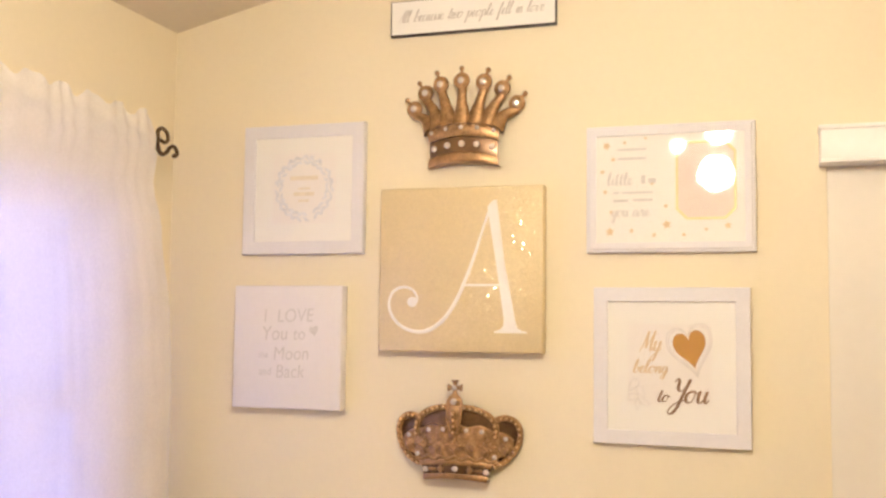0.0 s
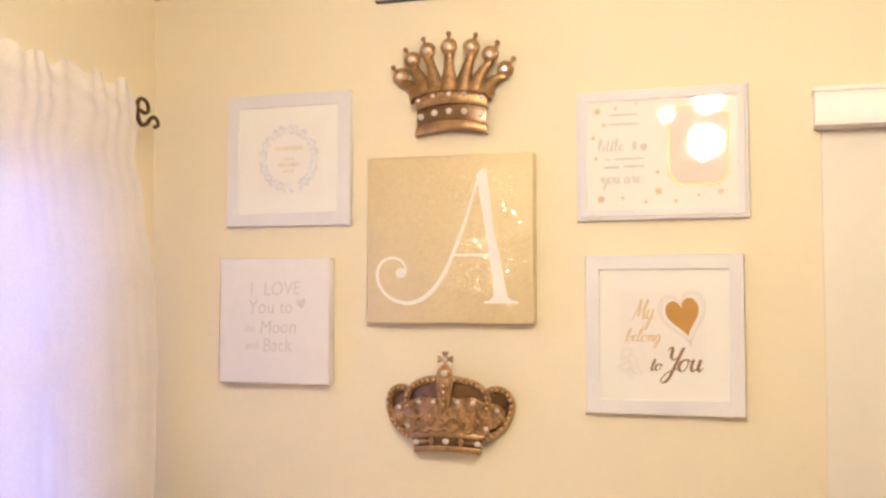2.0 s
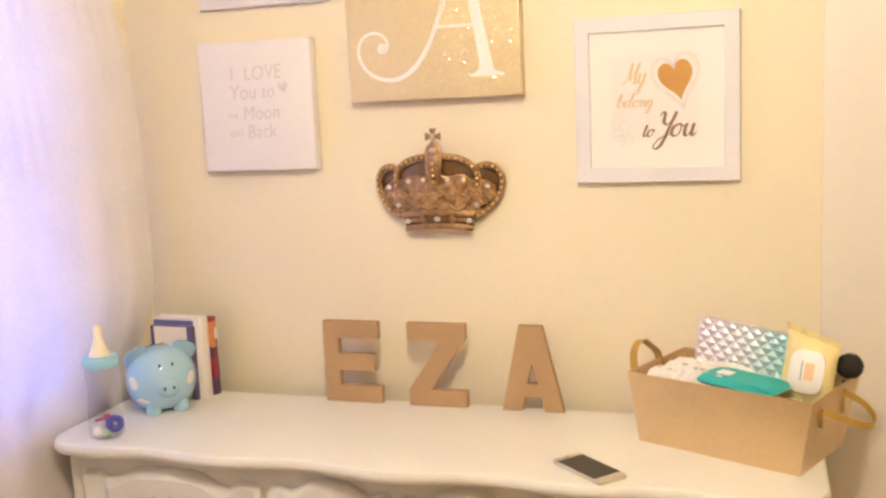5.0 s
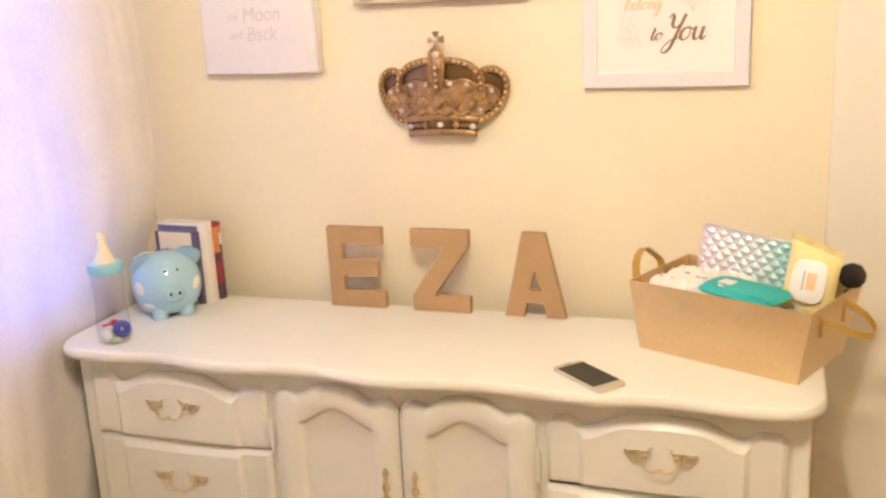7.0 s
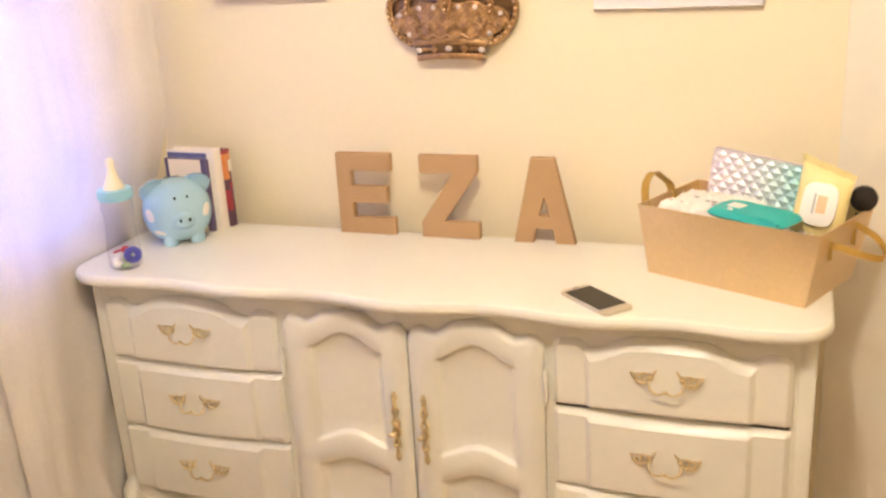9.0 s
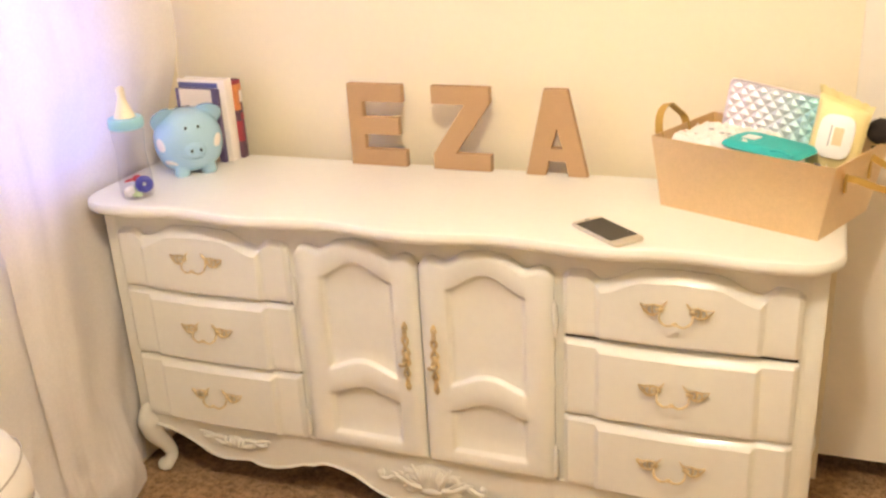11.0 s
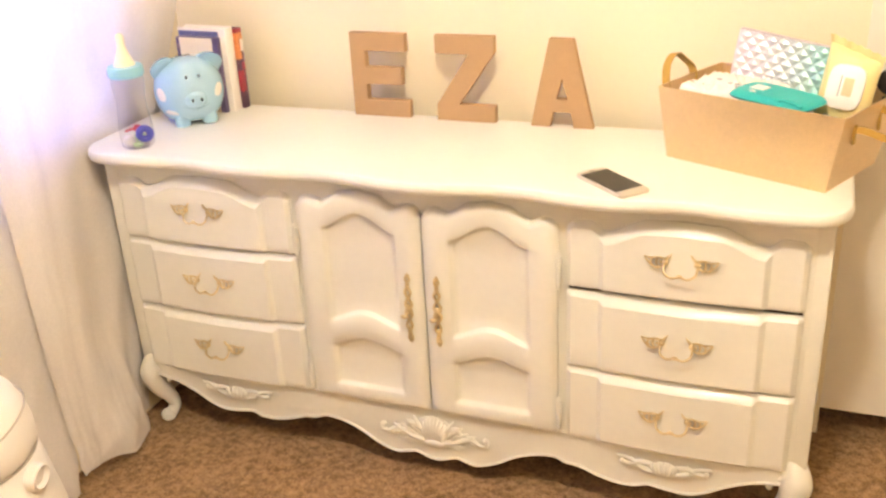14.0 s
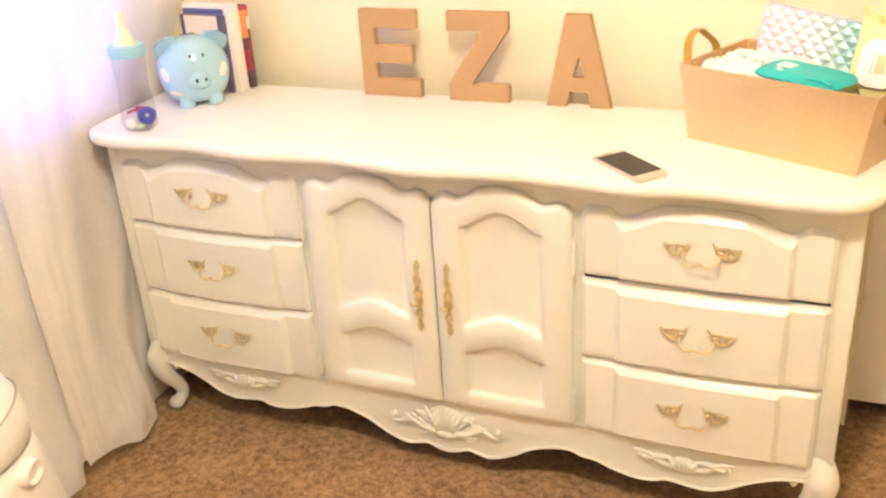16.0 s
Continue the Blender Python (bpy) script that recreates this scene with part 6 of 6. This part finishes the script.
def cloth_heap(x0, x1, y0, y1, base, height, seed):
    """Folded cloth as a crumpled closed pillow."""
    bm = bmesh.new()
    rows = []
    for i in range(65):
        u = i / 64
        row = []
        for j in range(49):
            v = j / 48
            e = min(u, 1 - u, v, 1 - v)
            p = Vector((u * 5 + seed, v * 4, 0))
            h = height * smooth(0, 0.12, e) * (0.72 + 0.22 * noise.noise(p) + 0.26 * abs(noise.noise(p * 2.6)) + 0.20 * abs(noise.noise(p * 6.1)))
            row.append((x0 + u * (x1 - x0) + 0.004 * noise.noise(p * 2), y0 + v * (y1 - y0) + 0.004 * noise.noise(p * 2.3), base + h))
        rows.append(row)
    top = grid(bm, rows)
    edge = [top[0][j] for j in range(49)] + [top[i][48] for i in range(1, 65)] + [top[64][j] for j in range(47, -1, -1)] + [top[i][0] for i in range(63, 0, -1)]
    bm.faces.new(list(reversed(edge)))
    return placed(bm, BX)


solid("tissue_paper", cloth_heap(0.004, BW - 0.006, 0.004, BD - 0.004, 0.0055, 0.118, 7.0), M["onesie"], "crumpled white tissue paper filling the gold box", "tissue paper", angle=60)
cl = thing("baby_clothes", BX @ Vector((0.08, 0.10, 0.11)), "folded white printed baby clothes lying in the gold box", "baby clothes")
part("cloth", cloth_heap(-0.008, 0.200, 0.004, 0.160, 0.112, 0.047, 2.0), M["onesie"], cl, angle=70)
rng = random.Random(12)
for k in range(7):
    u, v = rng.uniform(0.12, 0.9), rng.uniform(0.1, 0.6)
    p = Vector((u * 5 + 2.0, v * 4, 0))
    h = 0.047 * (0.72 + 0.22 * noise.noise(p) + 0.26 * abs(noise.noise(p * 2.6)) + 0.20 * abs(noise.noise(p * 6.1)))
    bm = bmesh.new()
    ball(bm, (-0.008 + u * 0.208, 0.004 + v * 0.156, 0.1115 + h), 0.0055, (1.3, 0.9, 0.3), 8, BX)
    part("motif", bm, M["print_pink" if k == 2 else "print_grey"], cl)

# teal zip pouch lying on top
pouch = thing("teal_pouch", BX @ Vector((0.2, 0.07, 0.12)), "teal fabric zip pouch lying in the gold box", "pouch")
PM = BX @ Matrix.Translation((0.204, 0.054, 0.1465)) @ Matrix.Rotation(radians(-4), 4, "Z") @ Matrix.Rotation(radians(2), 4, "Y") @ Matrix.Rotation(radians(-1), 4, "X")
bm = bmesh.new()
rows = []
for sgn in (1,):
    for i in range(21):
        u = i / 20 * 2 - 1
        rows.append([(u * 0.086 * (1 - 0.10 * abs(w2) ** 4), w2 * 0.052 * (1 - 0.14 * abs(u) ** 5), sgn * 0.0115 * max(0, (1 - u ** 8) * (1 - w2 ** 8)) ** 0.5 + 0.001 * noise.noise(Vector((u * 3, w2 * 3, 1)))) for w2 in np.linspace(-1, 1, 15)])
grid(bm, rows)
grid(bm, [[(x, y, -z * 0.7) for x, y, z in r] for r in rows])
bmesh.ops.remove_doubles(bm, verts=bm.verts, dist=0.0015)
bmesh.ops.recalc_face_normals(bm, faces=bm.faces)
part("bag", placed(bm, PM), M["teal"], pouch, angle=60)
bm = bmesh.new()
box(bm, (-0.052, -0.016, 0.0118), (-0.022, 0.012, 0.0138), 0.0008, 1, PM)
part("patch", bm, M["label_white"], pouch, "pale stitched patch")
bm = bmesh.new()
sweep(bm, cat([PM @ Vector(q) for q in ((0.030, -0.045, 0.010), (0.052, -0.040, 0.012), (0.078, -0.046, 0.008))], 5), [0.006, 0.007, 0.004], 8, flat=0.4, up=(0, 0, 1))
part("flap", bm, M["teal"], pouch)

# quilted iridescent pouch standing at the back
quilt = thing("quilted_pouch", BX @ Vector((0.18, 0.17, 0.12)), "iridescent silver to teal quilted pouch standing in the gold box", "pouch")
QM = Matrix.Rotation(radians(-7), 4, "X")
bm = bmesh.new()
rows = []
nx2, nz2 = 132, 70
for i in range(nx2 + 1):
    x = (i / nx2 - 0.5) * 0.222
    row = []
    for j in range(nz2 + 1):
        z = j / nz2 * 0.118
        a, b = (x + z) / 0.0270, (x - z) / 0.0270
        pf = min(0.5 - abs(a % 1.0 - 0.5), 0.5 - abs(b % 1.0 - 0.5)) * 2
        e = smooth(0, 0.010, min(0.111 - abs(x), z, 0.118 - z))
        row.append((x, -0.006 - 0.0042 * pf * (0.3 + 0.7 * e), z))
    rows.append(row)
grid(bm, rows)
box(bm, (-0.111, -0.0055, 0.0), (0.111, 0.006, 0.118), 0.003)
bmesh.ops.recalc_face_normals(bm, faces=bm.faces)
q = part("quilting", bm, M["quilt"], quilt, angle=20, at=Matrix.Translation(Vector((0, 0, 0))))
Q_AT = BX @ Matrix.Translation((0.148, 0.172, 0.110)) @ Matrix.Rotation(radians(4), 4, "Z") @ Matrix.Rotation(radians(6), 4, "Y") @ QM
q.matrix_parent_inverse = quilt.matrix_basis.inverted()
q.matrix_basis = Q_AT
bm = bmesh.new()
sweep(bm, [Q_AT @ Vector(p) for p in ((-0.111, 0, 0.002), (-0.111, 0, 0.060), (-0.111, 0, 0.116), (-0.108, 0, 0.119), (0, 0, 0.119), (0.108, 0, 0.119), (0.111, 0, 0.116), (0.111, 0, 0.060), (0.111, 0, 0.002))], 0.0034, 8)
part("binding", bm, M["binding"], quilt, "greyish stitched edge binding", angle=60)

# pack of wipes
wipes = thing("wipes_pack", BX @ Vector((0.30, 0.13, 0.12)), "yellow film pack of wipes with a white lid", "wipes pack")
WM = BX @ Matrix.Translation((0.296, 0.126, 0.099)) @ Matrix.Rotation(radians(12), 4, "Z") @ Matrix.Rotation(radians(6), 4, "Y") @ Matrix.Rotation(radians(-14), 4, "X")
bm = bmesh.new()
rows = []
for i in range(25):
    u = i / 24 * 2 - 1
    rows.append([(u * 0.0490 * (1 + 0.04 * abs(w2) ** 3), -0.019 * max(0.0, (1 - u ** 4) * (1 - abs(w2) ** 3)) ** 0.6 + 0.0022 * noise.noise(Vector((u * 4, w2 * 5, 5))) * abs(w2), 0.066 + w2 * 0.066 - 0.012 * u * smooth(0, 1, w2)) for w2 in np.linspace(-1, 1, 27)])
grid(bm, rows)
grid(bm, [[(x, -y * 0.8 + 0.001, z) for x, y, z in r] for r in rows])
bmesh.ops.recalc_face_normals(bm, faces=bm.faces)
part("film", placed(bm, WM), M["wipes"], wipes, angle=70)
bm = bmesh.new()
rows = []
for i in range(41):
    u = i / 20 - 1
    a = Vector((u * 0.0500, 0.0012 * math.sin(u * 11), 0.127 - 0.012 * u))
    b = Vector((u * 0.0545, -0.007 + 0.0030 * math.sin(u * 9 + 1), 0.1445 - 0.014 * u + 0.0015 * math.sin(u * 21)))
    rows.append([a + Vector((0, -0.0006, 0)), b + Vector((0, -0.0006, 0)), b + Vector((0, 0.0006, 0)), a + Vector((0, 0.0006, 0))])
vs = grid(bm, rows, closed=True)
bm.faces.new(vs[0]), bm.faces.new(vs[-1])
bmesh.ops.recalc_face_normals(bm, faces=bm.faces)
part("seal", placed(bm, WM), M["wipes"], wipes, "crimped film seal", angle=60)
bm = bmesh.new()
t = bmesh.new()
pts = []
for k in range(28):
    a = k * math.tau / 28
    pts.append((-0.001 + 0.033 * math.copysign(abs(math.cos(a)) ** 0.55, math.cos(a)), 0.065 + 0.042 * math.copysign(abs(math.sin(a)) ** 0.55, math.sin(a))))
prism(t, pts, -0.0255, -0.016, 0.0015)
add(bm, t, WM)
lid = part("lid", bm, M["label_white"], wipes, "white plastic lid")
bm = bmesh.new()
for x0, x1, z0, z1 in ((-0.012, -0.009, 0.046, 0.086),):
    box(bm, (x0, -0.0262, z0), (x1, -0.0252, z1), 0.0003, 1, WM)
part("print_bar", bm, M["print_grey"], lid)
bm = bmesh.new()
for x0, x1, z0, z1 in ((-0.005, 0.013, 0.049, 0.083),):
    box(bm, (x0, -0.0262, z0), (x1, -0.0252, z1), 0.0003, 1, WM)
part("print_block", bm, M["label_orange"], lid, "orange printed block")

# powder brush behind the box's rim
BRP = BX @ Vector((BW - 0.012, 0.196, 0.02))
brush = thing("powder_brush", BRP, "black round powder brush standing in the gold box", "brush")
tipv = BX @ Vector((BW + 0.013, 0.203, 0.161))
axis = (tipv - BRP).normalized()
bm = bmesh.new()
sweep(bm, [BRP + axis * 0.006, BRP + axis * 0.06, BRP + axis * 0.118], [0.006, 0.0065, 0.0075], 12)
part("handle", bm, M["black"], brush)
bm = bmesh.new()
ball(bm, (0, 0, 0), 0.026, (1, 1, 0.95), 20, Matrix.Translation(tipv + axis * 0.006) @ axis.to_track_quat("Z", "Y").to_matrix().to_4x4())
rng = random.Random(2)
for k in range(260):
    v = Vector((rng.gauss(0, 1), rng.gauss(0, 1), abs(rng.gauss(0, 1)) - 0.2)).normalized()
    c = tipv + axis * 0.006
    sweep(bm, [c + v * 0.022, c + v * 0.0275], [0.0008, 0.0003], 4)
part("bristles", bm, M["bristle"], brush, "dense black bristles")

# ---- phone ----
phone = thing("smartphone", (0.6125, -0.44, TOP), "champagne smartphone with a dark screen lying on the dresser", "smartphone")
PH = Matrix.Translation((0.6125, -0.428, TOP)) @ Matrix.Rotation(radians(-41.5), 4, "Z")


def slab(bm, w, h, z0, z1, r, bevel, m):
    t = bmesh.new()
    pts = []
    for sx, sy, a0 in ((1, 1, 0), (-1, 1, 90), (-1, -1, 180), (1, -1, 270)):
        for k in range(7):
            a = radians(a0 + k * 15)
            pts.append((sx * (w / 2 - r) + r * math.cos(a), sy * (h / 2 - r) + r * math.sin(a)))
    prism(t, pts, z0, z1, bevel)
    add(bm, t, m @ Matrix.Rotation(radians(90), 4, "X") @ Matrix.Diagonal((1, 1, -1, 1)))
    bmesh.ops.recalc_face_normals(bm, faces=bm.faces)


bm = bmesh.new()
slab(bm, 0.150, 0.070, 0.0004, 0.0078, 0.010, 0.0016, PH)
part("body", bm, M["phone_body"], phone)
bm = bmesh.new()
slab(bm, 0.114, 0.064, 0.0077, 0.0083, 0.001, 0.0, PH @ Matrix.Translation((-0.003, 0, 0)))
part("screen", bm, M["screen"], phone, "dark glossy screen")
bm = bmesh.new()
slab(bm, 0.007, 0.018, 0.0077, 0.0086, 0.0030, 0.0003, PH @ Matrix.Translation((0.064, 0, 0)))
part("home_button", bm, M["phone_body"], phone)
bm = bmesh.new()
slab(bm, 0.0016, 0.012, 0.0077, 0.0084, 0.0007, 0.0, PH @ Matrix.Translation((-0.068, 0, 0)))
part("earpiece", bm, M["black"], phone)

# ---- pail on the carpet by the window ----
PC = Vector((-0.345, -1.235, 0.0))
pail = thing("diaper_pail", PC, "white plastic lidded pail with a round latch on the carpet", "pail")
bm = bmesh.new()
lathe(bm, [(0, 0.0), (0.180, 0.0), (0.182, 0.010), (0.183, 0.10), (0.176, 0.24), (0.161, 0.36), (0.147, 0.45), (0.139, 0.490), (0.134, 0.494), (0.134, 0.496), (0, 0.496)], PC, 48)
part("body", bm, M["pail"], pail, angle=50)
bm = bmesh.new()
lathe(bm, [(0, 0.4965), (0.135, 0.4965), (0.140, 0.503), (0.141, 0.530), (0.136, 0.560), (0.122, 0.595), (0.095, 0.622), (0.05, 0.637), (0, 0.641)], PC, 48)
lid = part("lid", bm, M["pail"], pail, "domed white lid", angle=60)
bm = bmesh.new()
for z, r in ((0.4955, 0.1375), (0.566, 0.1340)):
    ring = [(PC.x + r * math.cos(a), PC.y + r * math.sin(a), z + (0.012 * math.sin(a * 2) if z > 0.55 else 0)) for a in (k * math.tau / 48 for k in range(49))]
    sweep(bm, ring, 0.0018, 6)
part("seam", bm, M["pail_seam"], lid)
bm = bmesh.new()
va = Vector((0.969, 0.247, 0))
lm = Matrix.Translation(PC + va * 0.148 + Vector((0, 0, 0.465))) @ va.to_track_quat("Z", "Y").to_matrix().to_4x4()
lathe(bm, [(0, 0.004), (0.016, 0.004), (0.019, 0.007), (0.023, 0.011), (0.027, 0.008), (0.029, -0.010), (0, -0.010)], seg=24, m=lm @ Matrix.Diagonal((1.0, 0.8, 1, 1)))
part("latch", bm, M["pail"], pail, "round latch button")
